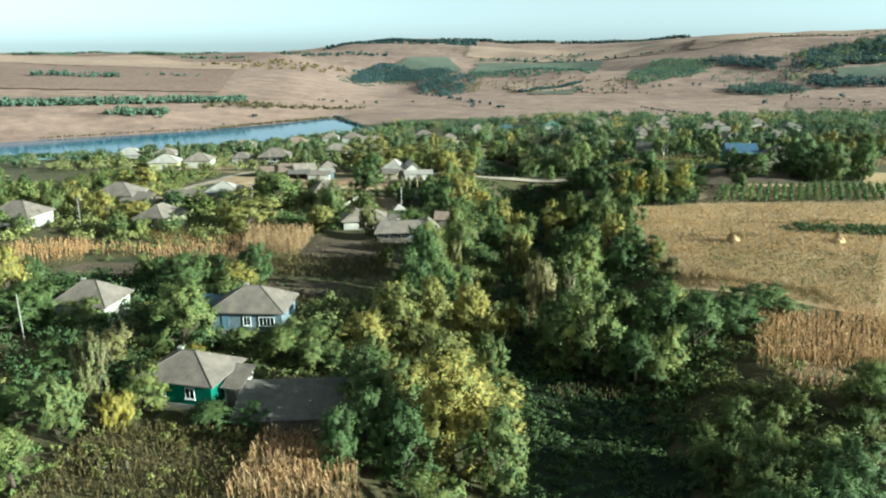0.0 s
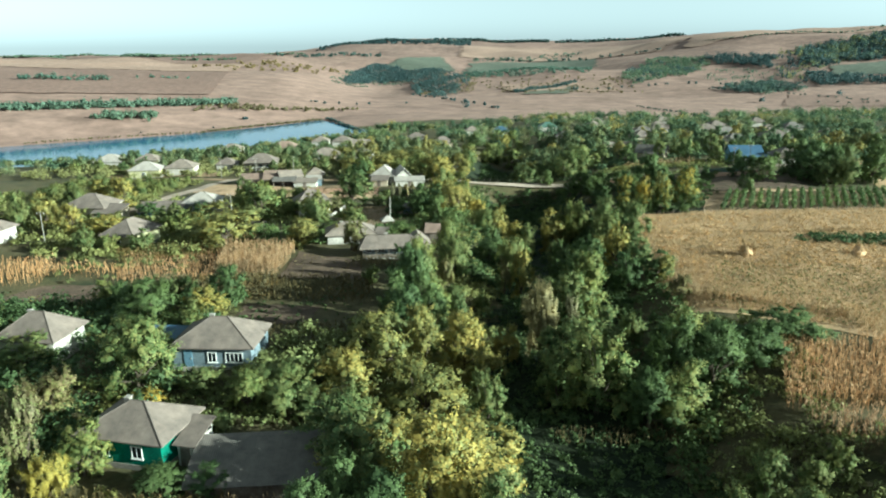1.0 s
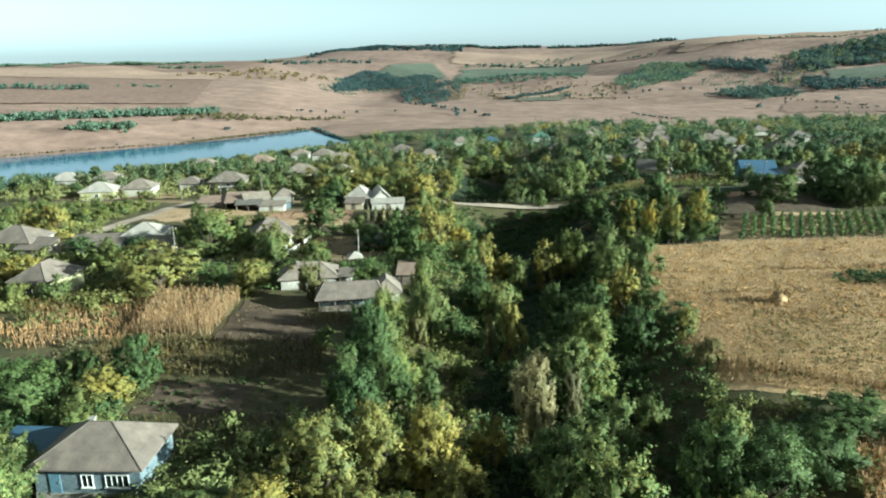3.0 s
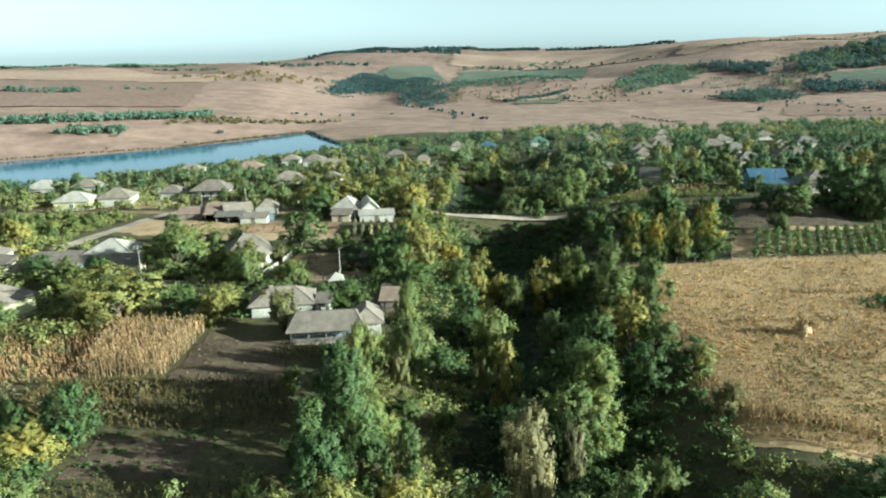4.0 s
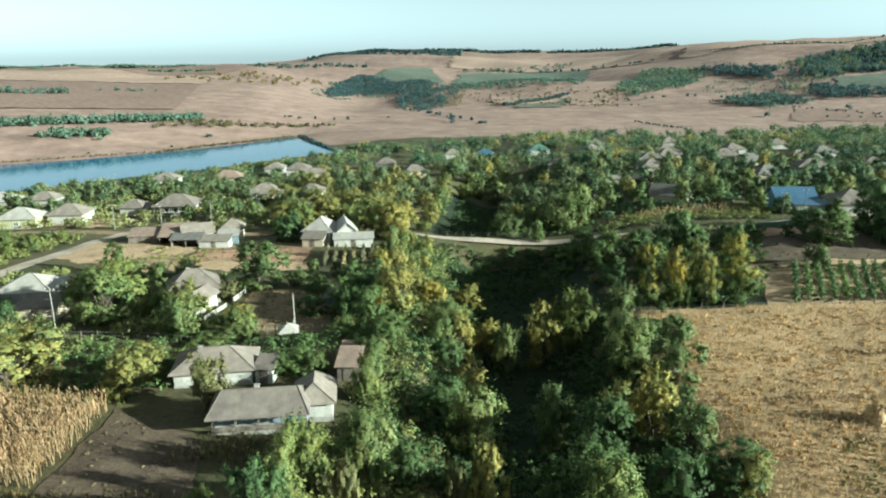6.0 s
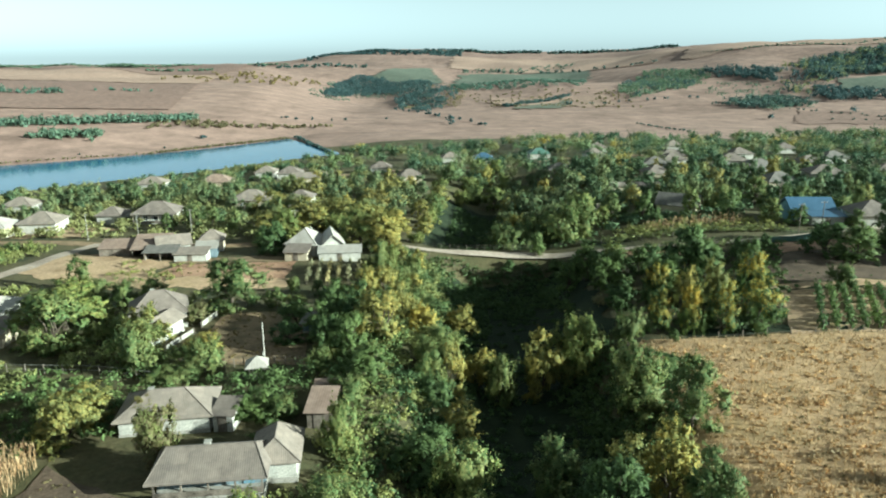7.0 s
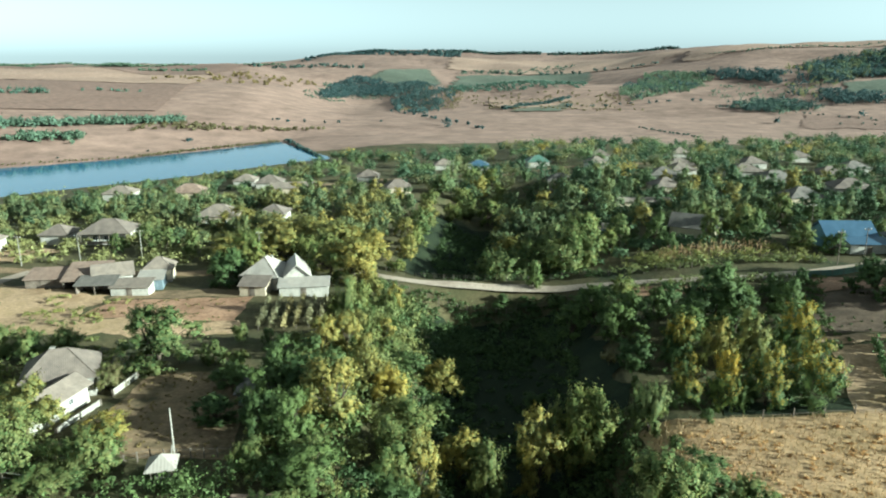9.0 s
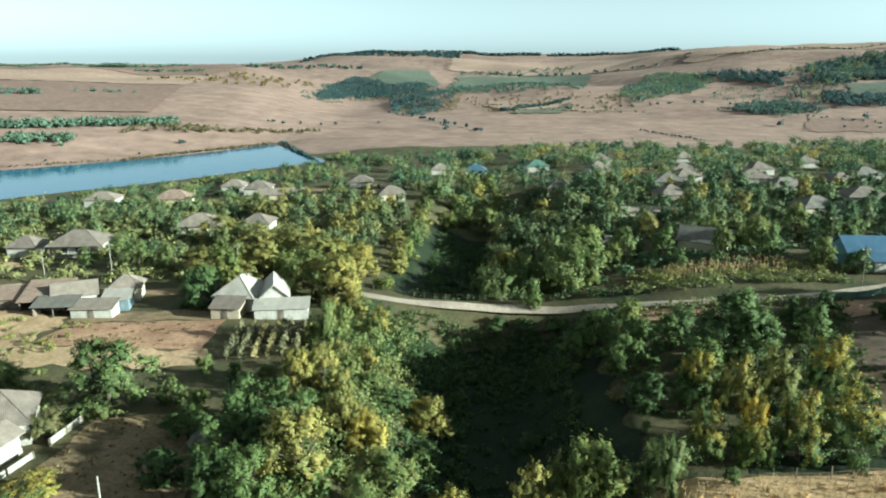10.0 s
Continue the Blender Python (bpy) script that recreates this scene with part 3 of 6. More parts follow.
def house(x, y, turn, wide, deep, label, roof="slate", wall="white", walls=2.7, rise=2.2, ridge=None, over=0.45, gable=False,
          windows=(), side_windows=(), chimney=None, door=None, name="house", plinth=True, caps=True, base=None, veranda=0.0):
    """A one-storey house: its middle, its turn, its size; a hipped or gabled roof on walls with windows."""
    top = tagged(new(name), label, "house" if name == "house" else "shed", "houses of the village")
    floor_z = sum(height(x + sx * wide / 2.2, y + sy * deep / 2.2) for sx in (-1, 1) for sy in (-1, 1)) / 4 if base is None else base
    top.matrix_world = pose(x, y, floor_z, 0, 0, turn)
    a, b = wide / 2, deep / 2
    t = 0.3
    f = -b + veranda
    shell = [(-a, f, -0.6, a, f + t, walls), (-a, b - t, -0.6, a, b, walls), (-a, f + t, -0.6, -a + t, b - t, walls), (a - t, f + t, -0.6, a, b - t, walls)]
    if veranda:
        part("veranda_floor", boxes("veranda_floor", [(-a, -b, -0.6, a, f - 0.004, 0.4)], M["concrete"]), top)
        n = max(3, round(wide / 2.0))
        for k in range(n + 1):
            px = -a + 0.1 + k * (wide - 0.2) / n
            part("veranda_post", boxes("veranda_post", [(px - 0.07, -b + 0.02, 0.404, px + 0.07, -b + 0.16, walls - 0.2)], M["timber"]), top)
        part("veranda_rail", boxes("veranda_rail", [(-a, -b - 0.02, 0.404, a, -b + 0.016, 1.0)], M["timber"]), top, "weathered veranda boarding")
    body = part("wall", boxes("wall", shell, M[wall]), top)
    if plinth:
        part("plinth", boxes("plinth", [(-a - 0.06, -b - 0.06, -0.6, a + 0.06, -b - 0.003, 0.45), (a + 0.003, -b - 0.003, -0.6, a + 0.06, b + 0.06, 0.45)], M["concrete"]), top, "grey concrete plinth")
    A, B = a + over, b + over
    e, h = walls - 0.05, walls + rise
    run_x = A >= B
    if ridge is None:
        ridge = max(0.25, abs(A - B) * (1.0 if not gable else 1.0))
    if gable:
        ridge = A if run_x else B
    r1, r2 = ((-ridge, 0, h), (ridge, 0, h)) if run_x else ((0, -ridge, h), (0, ridge, h))
    k = 0.12
    c = [(-A, -B, e), (A, -B, e), (A, B, e), (-A, B, e)]
    verts = c + [r1, r2] + [(px, py, pz - k) for px, py, pz in c] + [(px, py, pz - k * 1.5) for px, py, pz in (r1, r2)]
    if run_x:
        faces = [(0, 1, 5, 4), (2, 3, 4, 5)] + ([] if gable else [(1, 2, 5), (3, 0, 4)])
        ends = [(1, 2, 5), (3, 0, 4)]
    else:
        faces = [(1, 2, 5, 4), (3, 0, 4, 5)] + ([] if gable else [(0, 1, 4), (2, 3, 5)])
        ends = [(0, 1, 4), (2, 3, 5)]
    if gable:
        if run_x:
            faces += [(0, 4, 10, 6), (4, 3, 9, 10), (1, 7, 11, 5), (5, 11, 8, 2), (6, 10, 11, 7), (9, 8, 11, 10), (0, 6, 7, 1), (2, 8, 9, 3)]
        else:
            faces += [(0, 6, 10, 4), (4, 10, 7, 1), (2, 5, 11, 8), (5, 3, 9, 11), (6, 9, 11, 10), (7, 10, 11, 8), (1, 7, 8, 2), (3, 9, 6, 0)]
    else:
        faces += [(0, 6, 7, 1), (1, 7, 8, 2), (2, 8, 9, 3), (3, 9, 6, 0), (9, 8, 7, 6)]
    cover = part("roof", slopes("roof", verts, faces, M[roof]), top)
    if gable:
        for s in (-1, 1):
            if run_x:
                g = [(s * a, -b, walls), (s * a, b, walls), (s * a, 0, walls + rise * b / B - 0.05), (s * (a - t), -b, walls), (s * (a - t), b, walls), (s * (a - t), 0, walls + rise * b / B - 0.05)]
            else:
                g = [(-a, s * b, walls), (a, s * b, walls), (0, s * b, walls + rise * a / A - 0.05), (-a, s * (b - t), walls), (a, s * (b - t), walls), (0, s * (b - t), walls + rise * a / A - 0.05)]
            part("gable", mesh_of("gable", g, [(0, 1, 2), (3, 5, 4), (0, 3, 4, 1), (1, 4, 5, 2), (2, 5, 3, 0)], M[wall]), top)
    if caps:
        lines = [(r1, r2)] if ridge > 0.3 else []
        if not gable:
            lines += [(c[0], r1), (c[3], r1), (c[1], r2), (c[2], r2)] if run_x else [(c[0], r1), (c[1], r1), (c[2], r2), (c[3], r2)]
        for p, q in lines:
            part("ridge_cap", cap((p[0], p[1], p[2] + 0.02), (q[0], q[1], q[2] + 0.02), 0.05, M["slate"]), cover)
    for wx, wz, ww, wt, panes in windows:
        window(top, wx, wz, ww, wt, deep - 2 * veranda, "front", panes=panes)
    for wy, wz, ww, wt, panes in side_windows:
        window(top, wy, wz, ww, wt, deep, "right", (wide, 0), panes)
    if door is not None:
        leaf = part("door", boxes("door", [(door - 0.45, f - 0.07, 0.45, door + 0.45, f + 0.02, 2.4)], M["blue_wall"]), top, "blue painted plank door")
        part("door_handle", boxes("door_handle", [(door + 0.3, f - 0.12, 1.35, door + 0.36, f - 0.072, 1.5)], M["concrete"]), leaf)
    if chimney:
        cx, cy, ch = chimney
        stack = part("chimney", boxes("chimney", [(cx - 0.22, cy - 0.22, walls + 0.4, cx + 0.22, cy + 0.22, ch - 0.5)], M["concrete"]), top, "weathered chimney stack")
        part("chimney_cap", boxes("chimney_cap", [(cx - 0.28, cy - 0.28, ch - 0.497, cx + 0.28, cy + 0.28, ch - 0.42)], M["concrete"]), stack)
    return top


def shed(x, y, turn, wide, deep, label, roof="old_slate", wall="timber", low=1.9, high=2.6, open_front=False, over=0.3):
    """A lean-to shed, its roof falling towards the front."""
    top = tagged(new("shed"), label, "shed", "sheds of the village")
    top.matrix_world = pose(x, y, min(height(x + sx * wide / 2.2, y + sy * deep / 2.2) for sx in (-1, 1) for sy in (-1, 1)), 0, 0, turn)
    a, b, t = wide / 2, deep / 2, 0.12
    part("wall", boxes("wall", [(-a, b - t, -0.5, a, b, high - 0.1), (-a, -b + t, -0.5, -a + t, b - t, low), (a - t, -b + t, -0.5, a, b - t, low)], M[wall]), top)
    if open_front:
        n = max(2, int(wide / 2.2))
        for k in range(n + 1):
            px = -a + 0.08 + k * (wide - 0.16) / n
            part("post", boxes("post", [(px - 0.07, -b, -0.5, px + 0.07, -b + 0.118, low)], M["timber"]), top)
    else:
        part("front_wall", boxes("front_wall", [(-a, -b, -0.5, a, -b + t, low)], M[wall]), top)
        part("door", boxes("door", [(-0.5, -b - 0.05, 0, 0.4, -b - 0.003, min(1.8, low - 0.1))], M["timber"]), top, "weathered plank door")
    A, B = a + over, b + over
    fall = (high - low) / deep
    z0, z1 = low - fall * over, high + fall * over
    verts = [(-A, -B, z0 + 0.06), (A, -B, z0 + 0.06), (A, B, z1 + 0.06), (-A, B, z1 + 0.06), (-A, -B, z0), (A, -B, z0), (A, B, z1), (-A, B, z1)]
    part("roof", slopes("roof", verts, [(0, 1, 2, 3), (7, 6, 5, 4), (0, 4, 5, 1), (1, 5, 6, 2), (2, 6, 7, 3), (3, 7, 4, 0)], M[roof]), top)
    return top


# ---- houses and yards ----
def by_corner(x, y, turn, wide, deep, label, over=0.45, **more):
    """A house from its near right eave corner and its size from eave to eave."""
    off = Matrix.Rotation(radians(turn), 2) @ Vector((-wide / 2, deep / 2))
    return house(x + off.x, y + off.y, turn, wide - 2 * over, deep - 2 * over, label, over=over, **more)


by_corner(-21.5, 59.9, -13, 8.4, 6.6, "small green house with a pale slate hip roof", roof="slate", wall="green_wall", walls=2.8, rise=1.9, ridge=0.6,
          windows=[(1.5, 1.65, 1.0, 1.15, 2), (-1.6, 1.65, 1.0, 1.15, 2)], chimney=(-1.2, 0.4, 5.2))
shed(-19.9, 62.9, -13, 1.5, 3.0, "lean-to porch of dark boards beside the green house", roof="slate", wall="white", low=2.1, high=2.9)
shed(-13.3, 60.2, 4, 11.5, 5.4, "long low barn with a dark slate roof", roof="old_slate", wall="timber", low=2.1, high=3.2)
by_corner(-18.9, 78.9, -3, 9.4, 7.2, "grey house with a slate hip roof among trees", roof="slate", wall="grey_wall", walls=2.8, rise=2.2, ridge=0.9,
          windows=[(2.4, 1.55, 1.9, 1.15, 4), (0.0, 1.55, 0.95, 1.15, 2)], chimney=(-0.9, 0.3, 5.6), door=-2.6)
by_corner(-41.1, 81.0, -7, 7.6, 6.6, "white house with a pale slate hip roof", roof="slate", wall="white", walls=2.8, rise=2.3, ridge=0.8, chimney=(-1.0, 0.2, 5.6),
          windows=[(0.5, 1.55, 1.0, 1.15, 2)])
shed(-30.5, 84.5, -5, 5.0, 4.0, "blue-painted shed with a tin roof", roof="blue_tin", wall="blue_wall", low=2.0, high=2.5)
by_corner(-52.5, 62.0, -8, 7.5, 6.5, "old house with a patched slate roof", roof="old_slate", wall="brick", walls=2.6, rise=2.2)
# long house by the dug plot
# the darkened wall colour replaces the shade on this front
by_corner(-2.6, 122.0, 6, 9.6, 6.0, "long white house with a grey slate roof and veranda", roof="slate", wall="grey_wall", walls=2.1, rise=1.5, ridge=3.6, veranda=1.5,
          windows=[(-3.4, 1.5, 1.1, 1.1, 2), (-1.2, 1.5, 1.1, 1.1, 2), (1.2, 1.5, 1.1, 1.1, 2)], door=3.0, chimney=(-0.3, 0.2, 4.3))
by_corner(-0.4, 124.6, 6, 4.4, 5.6, "pale slate roofed wing of the long house", roof="pale_slate", wall="white", walls=2.1, rise=1.6, ridge=1.4, caps=True)
by_corner(-10.4, 133.4, 8, 9.2, 6.4, "house with a pale slate hip roof behind a shrub", roof="pale_slate", wall="white", walls=2.0, rise=1.7, ridge=1.6, chimney=(-1.6, 0.2, 4.2))
shed(-9.5, 135.0, -4, 1.9, 2.6, "small lean-to with a slate roof", roof="slate", wall="white", low=2.0, high=2.5)
shed(-0.3, 136.0, -2, 2.3, 4.2, "narrow shed with a rusty tin roof", roof="rust_tin", wall="timber", low=1.9, high=2.4)
shed(0.0, 140.0, 0, 3.0, 1.6, "open timber shelter beside the rusty shed", roof="rust_tin", wall="timber", low=1.7, high=2.0, open_front=True)
# white farmhouse with its low wing
by_corner(-22.8, 164.6, 20, 8.0, 7.0, "farmhouse with a grey slate hip roof", roof="slate", wall="white", walls=2.7, rise=2.4, ridge=0.9, chimney=(-0.6, 0.2, 5.7))
house(-26.0, 159.4, 76, 8.5, 3.4, "low white summer kitchen with a pale roof", roof="pale_slate", wall="white", walls=2.1, rise=1.0, gable=True, name="summer_kitchen", caps=False,
      windows=[(-2.0, 1.2, 0.7, 0.8, 2), (1.6, 1.2, 0.7, 0.8, 2)])
house(-4.9, 163.8, 2, 4.0, 3.4, "small shed with a grey roof overgrown by creepers", roof="old_slate", wall="grey_wall", walls=1.7, rise=0.9, name="garden_shed", caps=False)
# house with two gables by the road
by_corner(-11.8, 206.6, -10, 7.0, 7.6, "white house with a pale hip roof by the road", roof="white_tin", wall="white", walls=2.7, rise=2.6, ridge=0.6, chimney=(0.6, 1.0, 5.6))
by_corner(-6.2, 207.6, 12, 5.0, 7.6, "white gabled house with a blue front", roof="white_tin", wall="white", walls=2.6, rise=2.3, gable=True, over=0.35, caps=False,
          windows=[(0.0, 1.6, 0.9, 1.1, 2)])
shed(-7.2, 205.6, 6, 8.0, 3.0, "long low shed with a pale tin roof", roof="white_tin", wall="white", low=2.0, high=2.6)
shed(-15.4, 205.6, -6, 4.4, 3.0, "brick lean-to with a slate roof", roof="slate", wall="cream", low=1.9, high=2.7)
# farmyard of sheds
shed(-45.8, 211.6, 8, 6.6, 6.6, "farm shed with a rusty tin roof", roof="rust_tin", wall="timber", low=2.2, high=3.6, open_front=True)
by_corner(-37.6, 211.4, 24, 7.0, 6.2, "barn with a pale slate roof", roof="pale_slate", wall="white", walls=2.4, rise=1.6, gable=True, caps=False)
shed(-42.6, 207.8, 4, 6.0, 3.4, "open shed with a dark slate roof", roof="old_slate", wall="timber", low=1.9, high=2.5, open_front=True)
shed(-36.6, 207.4, 2, 6.2, 3.0, "low whitewashed shed with a slate roof", roof="pale_slate", wall="white", low=1.8, high=2.4)
by_corner(-32.2, 214.6, 10, 5.4, 5.2, "small cream house with a slate pyramid roof", roof="pale_slate", wall="cream", walls=2.5, rise=1.8, ridge=0.3)
shed(-35.0, 212.0, 12, 4.0, 4.6, "grey-walled lean-to with a tin roof", roof="white_tin", wall="grey_wall", low=2.0, high=2.5)
shed(-52.8, 211.5, 6, 6.0, 4.4, "shed with a rusty tin roof", roof="rust_tin", wall="timber", low=2.0, high=2.8)
# houses along the far lane
house(-52.0, 165.6, 6, 7.6, 7.0, "house with a white tin hip roof", roof="white_tin", wall="white", walls=2.8, rise=1.9)
shed(-59.0, 160.0, 8, 9.0, 5.2, "long shed with a grey slate roof", roof="slate", wall="blue_wall", low=2.2, high=3.2)
shed(-47.2, 159.0, 4, 5.4, 4.2, "cream garage with a slate roof", roof="slate", wall="cream", low=2.2, high=2.9)
house(-54.8, 134.2, -12, 6.0, 8.0, "yellow house with a slate roof", roof="slate", wall="yellow_wall", walls=2.8, rise=2.2, windows=[(0, 1.5, 1.0, 1.1, 2)])
house(-75.5, 163.5, -6, 9.0, 7.5, "farmhouse with grey slate roofs", roof="slate", wall="white", walls=2.8, rise=2.4)
shed(-70.0, 159.5, -8, 5.5, 5.0, "cream outhouse with a slate roof", roof="slate", wall="cream", low=2.0, high=3.0)
house(-83.5, 136.5, -10, 9.0, 7.0, "house with a grey slate hip roof", roof="slate", wall="white", walls=2.8, rise=2.4, windows=[(1.5, 1.5, 1.0, 1.1, 2)])
house(-59.5, 251.5, 4, 10.5, 8.0, "large house with a grey slate roof and veranda", roof="slate", wall="white", walls=2.9, rise=2.5, veranda=1.4, windows=[(-2.5, 1.5, 1.1, 1.2, 2), (0, 1.5, 1.1, 1.2, 2), (2.5, 1.5, 1.1, 1.2, 2)])
house(-71.5, 252.5, 0, 6.0, 6.0, "small house with a grey slate roof", roof="slate", wall="white", walls=2.6, rise=1.8)
house(-41.0, 274.0, 3, 10.0, 8.0, "cream house with a pale slate hip roof", roof="pale_slate", wall="cream", walls=2.9, rise=2.4, windows=[(-2, 1.5, 1.1, 1.2, 2), (2, 1.5, 1.1, 1.2, 2)])
house(-27.5, 277.0, -4, 7.0, 7.0, "house with a slate roof behind trees", roof="slate", wall="white", walls=2.6, rise=2.0)
house(-92.0, 234.5, 6, 9.0, 7.5, "yellow house with a pale tin roof", roof="white_tin", wall="yellow_wall", walls=2.8, rise=2.2, windows=[(0, 1.5, 1.1, 1.2, 2)])
house(-82.5, 239.5, 4, 8.5, 7.5, "white house with a pale slate roof", roof="pale_slate", wall="white", walls=2.8, rise=2.2)
house(-120.0, 272.0, 5, 10.0, 8.0, "white house with a pale roof near the lake", roof="white_tin", wall="white", walls=2.8, rise=2.3)
house(-107.0, 274.0, 3, 8.0, 7.0, "white house with a pale slate roof near the lake", roof="pale_slate", wall="white", walls=2.7, rise=2.0)
house(-33.5, 335.0, 6, 14.0, 7.0, "long pale barn near the lake", roof="pale_slate", wall="cream", walls=2.4, rise=1.6, gable=True, caps=False)
house(-69.0, 335.0, 2, 11.0, 8.0, "house with a reddish slate roof near the lake", roof="rust_tin", wall="cream", walls=2.8, rise=2.4)
house(-45.0, 352.0, 2, 9.0, 8.0, "house with a slate roof near the lake", roof="slate", wall="white", walls=2.8, rise=2.4)
house(-58.0, 368.0, 2, 8.0, 8.0, "white house with a slate roof near the lake", roof="pale_slate", wall="white", walls=2.8, rise=2.2)
house(-96.0, 343.0, 2, 10.0, 8.0, "white house with a pale roof by the lake", roof="pale_slate", wall="white", walls=2.8, rise=2.2)
house(-10.0, 365.0, 2, 8.0, 7.0, "house with a slate roof and a shed", roof="slate", wall="white", walls=2.6, rise=2.2)
# houses beyond the ravine
house(93.5, 223.5, -4, 9.0, 6.6, "long house with a bright blue tin roof", roof="blue_tin", wall="blue_wall", walls=2.9, rise=2.2, gable=True, caps=False, windows=[(-2, 1.5, 1.2, 1.2, 2), (2, 1.5, 1.2, 1.2, 2)])
shed(94.5, 217.5, -4, 7.0, 3.4, "lean-to with a pale blue tin roof", roof="blue_tin", wall="white", low=2.1, high=2.6)
house(104.0, 217.5, -6, 8.5, 8.0, "house with a grey slate hip roof", roof="slate", wall="white", walls=2.6, rise=2.6)
house(50.6, 252.0, -10, 7.4, 6.4, "small white house with a blue gable", roof="slate", wall="white", walls=2.7, rise=2.2, windows=[(-1.5, 1.5, 1.0, 1.1, 2), (1.5, 1.5, 1.0, 1.1, 2)])
shed(54.8, 249.6, -10, 2.6, 3.0, "blue shed beside the white house", roof="slate", wall="blue_wall", low=2.2, high=2.6)
house(69.5, 236.0, -30, 9.0, 6.0, "house with an old slate gable roof", roof="old_slate", wall="cream", walls=2.5, rise=2.4, gable=True, caps=False)
house(70.0, 276.0, 0, 14.0, 4.0, "long low cream outbuilding", roof="pale_slate", wall="cream", walls=2.0, rise=0.8, gable=True, caps=False)
for hx, hy, turn, wide, deep, roof, wall, words in (
        (110, 364, 4, 11, 9, "slate", "cream", "house with a grey slate hip roof"),
        (126, 342, -3, 11, 9, "slate", "white", "white house with a slate hip roof"),
        (125, 317, 6, 11, 8, "old_slate", "white", "house with a dark slate roof"),
        (136, 294, -8, 11, 9, "slate", "white", "house with a slate roof among trees"),
        (112, 275, 4, 9, 7, "old_slate", "cream", "house with a mossy slate roof"),
        (104, 345, 8, 9, 8, "slate", "white", "white house with a grey roof"),
        (93, 330, -5, 9, 8, "old_slate", "white", "house with a dark roof behind trees"),
        (84, 300, 5, 8, 7, "slate", "cream", "cream house with a slate roof"),
        (80, 372, 3, 8, 7, "pale_slate", "white", "small house with a pale roof"),
        (150, 330, 2, 10, 8, "slate", "white", "house with a slate roof"),
        (170, 350, 2, 10, 8, "old_slate", "white", "house with a dark slate roof"),
        (160, 300, -6, 9, 8, "slate", "blue_wall", "blue house with a slate roof"),
        (142, 372, 4, 9, 8, "slate", "white", "house with a grey roof"),
        (60, 395, 4, 9, 7, "green_tin", "white", "house with a green tin roof"),
        (90, 410, 0, 8, 7, "slate", "white", "far house with a slate roof"),
        (35, 400, 0, 9, 7, "blue_tin", "white", "far house with a blue roof"),
        (20, 410, 4, 8, 7, "pale_slate", "white", "far house with a pale roof"),
        (130, 420, 0, 9, 8, "pale_slate", "white", "far house with a pale slate roof"),
        (175, 400, 0, 9, 8, "slate", "white", "far house with a grey slate roof"),
        (3, 330, 10, 8, 6, "slate", "cream", "house with a slate roof by the far lane"),
        (58, 330, -4, 8, 7, "old_slate", "cream", "house with a dark slate roof among trees"),
        (45, 300, 6, 8, 7, "slate", "white", "house with a slate roof hidden by trees")):
    house(hx, hy, turn, wide, deep, words, roof=roof, wall=wall, walls=2.7, rise=2.3)

# ---- lanes, plots and fields ----
ribbon("road", [(-14, 232), (-6, 224), (0.2, 219.7), (4.8, 217.6), (9.7, 215.8), (16.9, 214.4), (23.9, 213.8), (33.3, 212.9), (41.9, 209.8), (47, 207.6), (63, 203.8), (72, 203.6), (86, 207.6), (110, 214)], 2.3, M["road"], "pale gravel road across the ravine")
ribbon("lane", [(-72, 168), (-68.6, 181), (-66.4, 198), (-62.8, 219), (-58, 226)], 3.4, M["road"], "pale straight lane between gardens")
ribbon("lane", [(-110, 224), (-84, 225), (-62, 222.5), (-50, 222), (-31, 220), (-14, 226)], 3.6, M["track"], "dirt lane behind the farmyard")
ribbon("lane", [(-30, 352), (0, 372), (25, 379), (60, 380), (110, 392)], 5, M["track"], "pale lane at the far end of the village")
sheet("field", [(33, 98), (57, 84), (104, 157), (35.4, 157.6)], M["straw"], "wide mown straw field", 0.06, 2.0, "field")
# shade under the poplars, laid down as a dark grass colour
sheet("field", [(44.5, 158.2), (70, 157.6), (70, 160.6), (45.5, 161)], M["shade_grass"], "grass strip under the poplars, coloured dark for shade", 0.06, 2.0, "field")
sheet("field", [(103, 160), (150, 160), (165, 196), (112, 192)], M["straw"], "dry grass field beyond the vineyard", 0.06, 3.0, "field")
sheet("vineyard_soil", [(57.5, 157.4), (104, 157.4), (112, 174.6), (64.5, 174.4)], M["dry_earth"], "bare soil between the vine rows", 0.07, 2.0, "soil")
sheet("plot", [(-23.6, 112.1), (-10.3, 111.2), (-12.2, 120.4), (-23.1, 127.2)], M["soil"], "dark dug garden plot", 0.06, 1.2, "plot")
sheet("plot", [(-25.9, 93.0), (-15.5, 93.5), (-15.5, 99.5), (-25.5, 100.5)], M["soil"], "bare garden plot in the trees' shade", 0.06, 1.5, "plot")
sheet("plot", [(-62, 101.5), (-45.6, 101.9), (-49.4, 109), (-58, 109.5)], M["soil"], "bare dug plot beside dry corn", 0.06, 1.5, "plot")
sheet("plot", [(-39.1, 193.1), (-15.3, 191.6), (-15.4, 203.6), (-37.9, 203.0)], M["red_soil"], "dry reddish garden plot", 0.06, 1.5, "plot")
sheet("plot", [(-66, 197), (-40, 184.5), (-39.6, 206), (-63, 213)], M["dry_earth"], "dry tan grass plot beside the lane", 0.06, 1.5, "plot", ragged=0.8)
sheet("yard", [(-39, 203.6), (-15.5, 204.2), (-16, 208.4), (-39, 209)], M["track"], "trodden earth before the farm sheds", 0.05, 1.5, "yard", ragged=0.5)
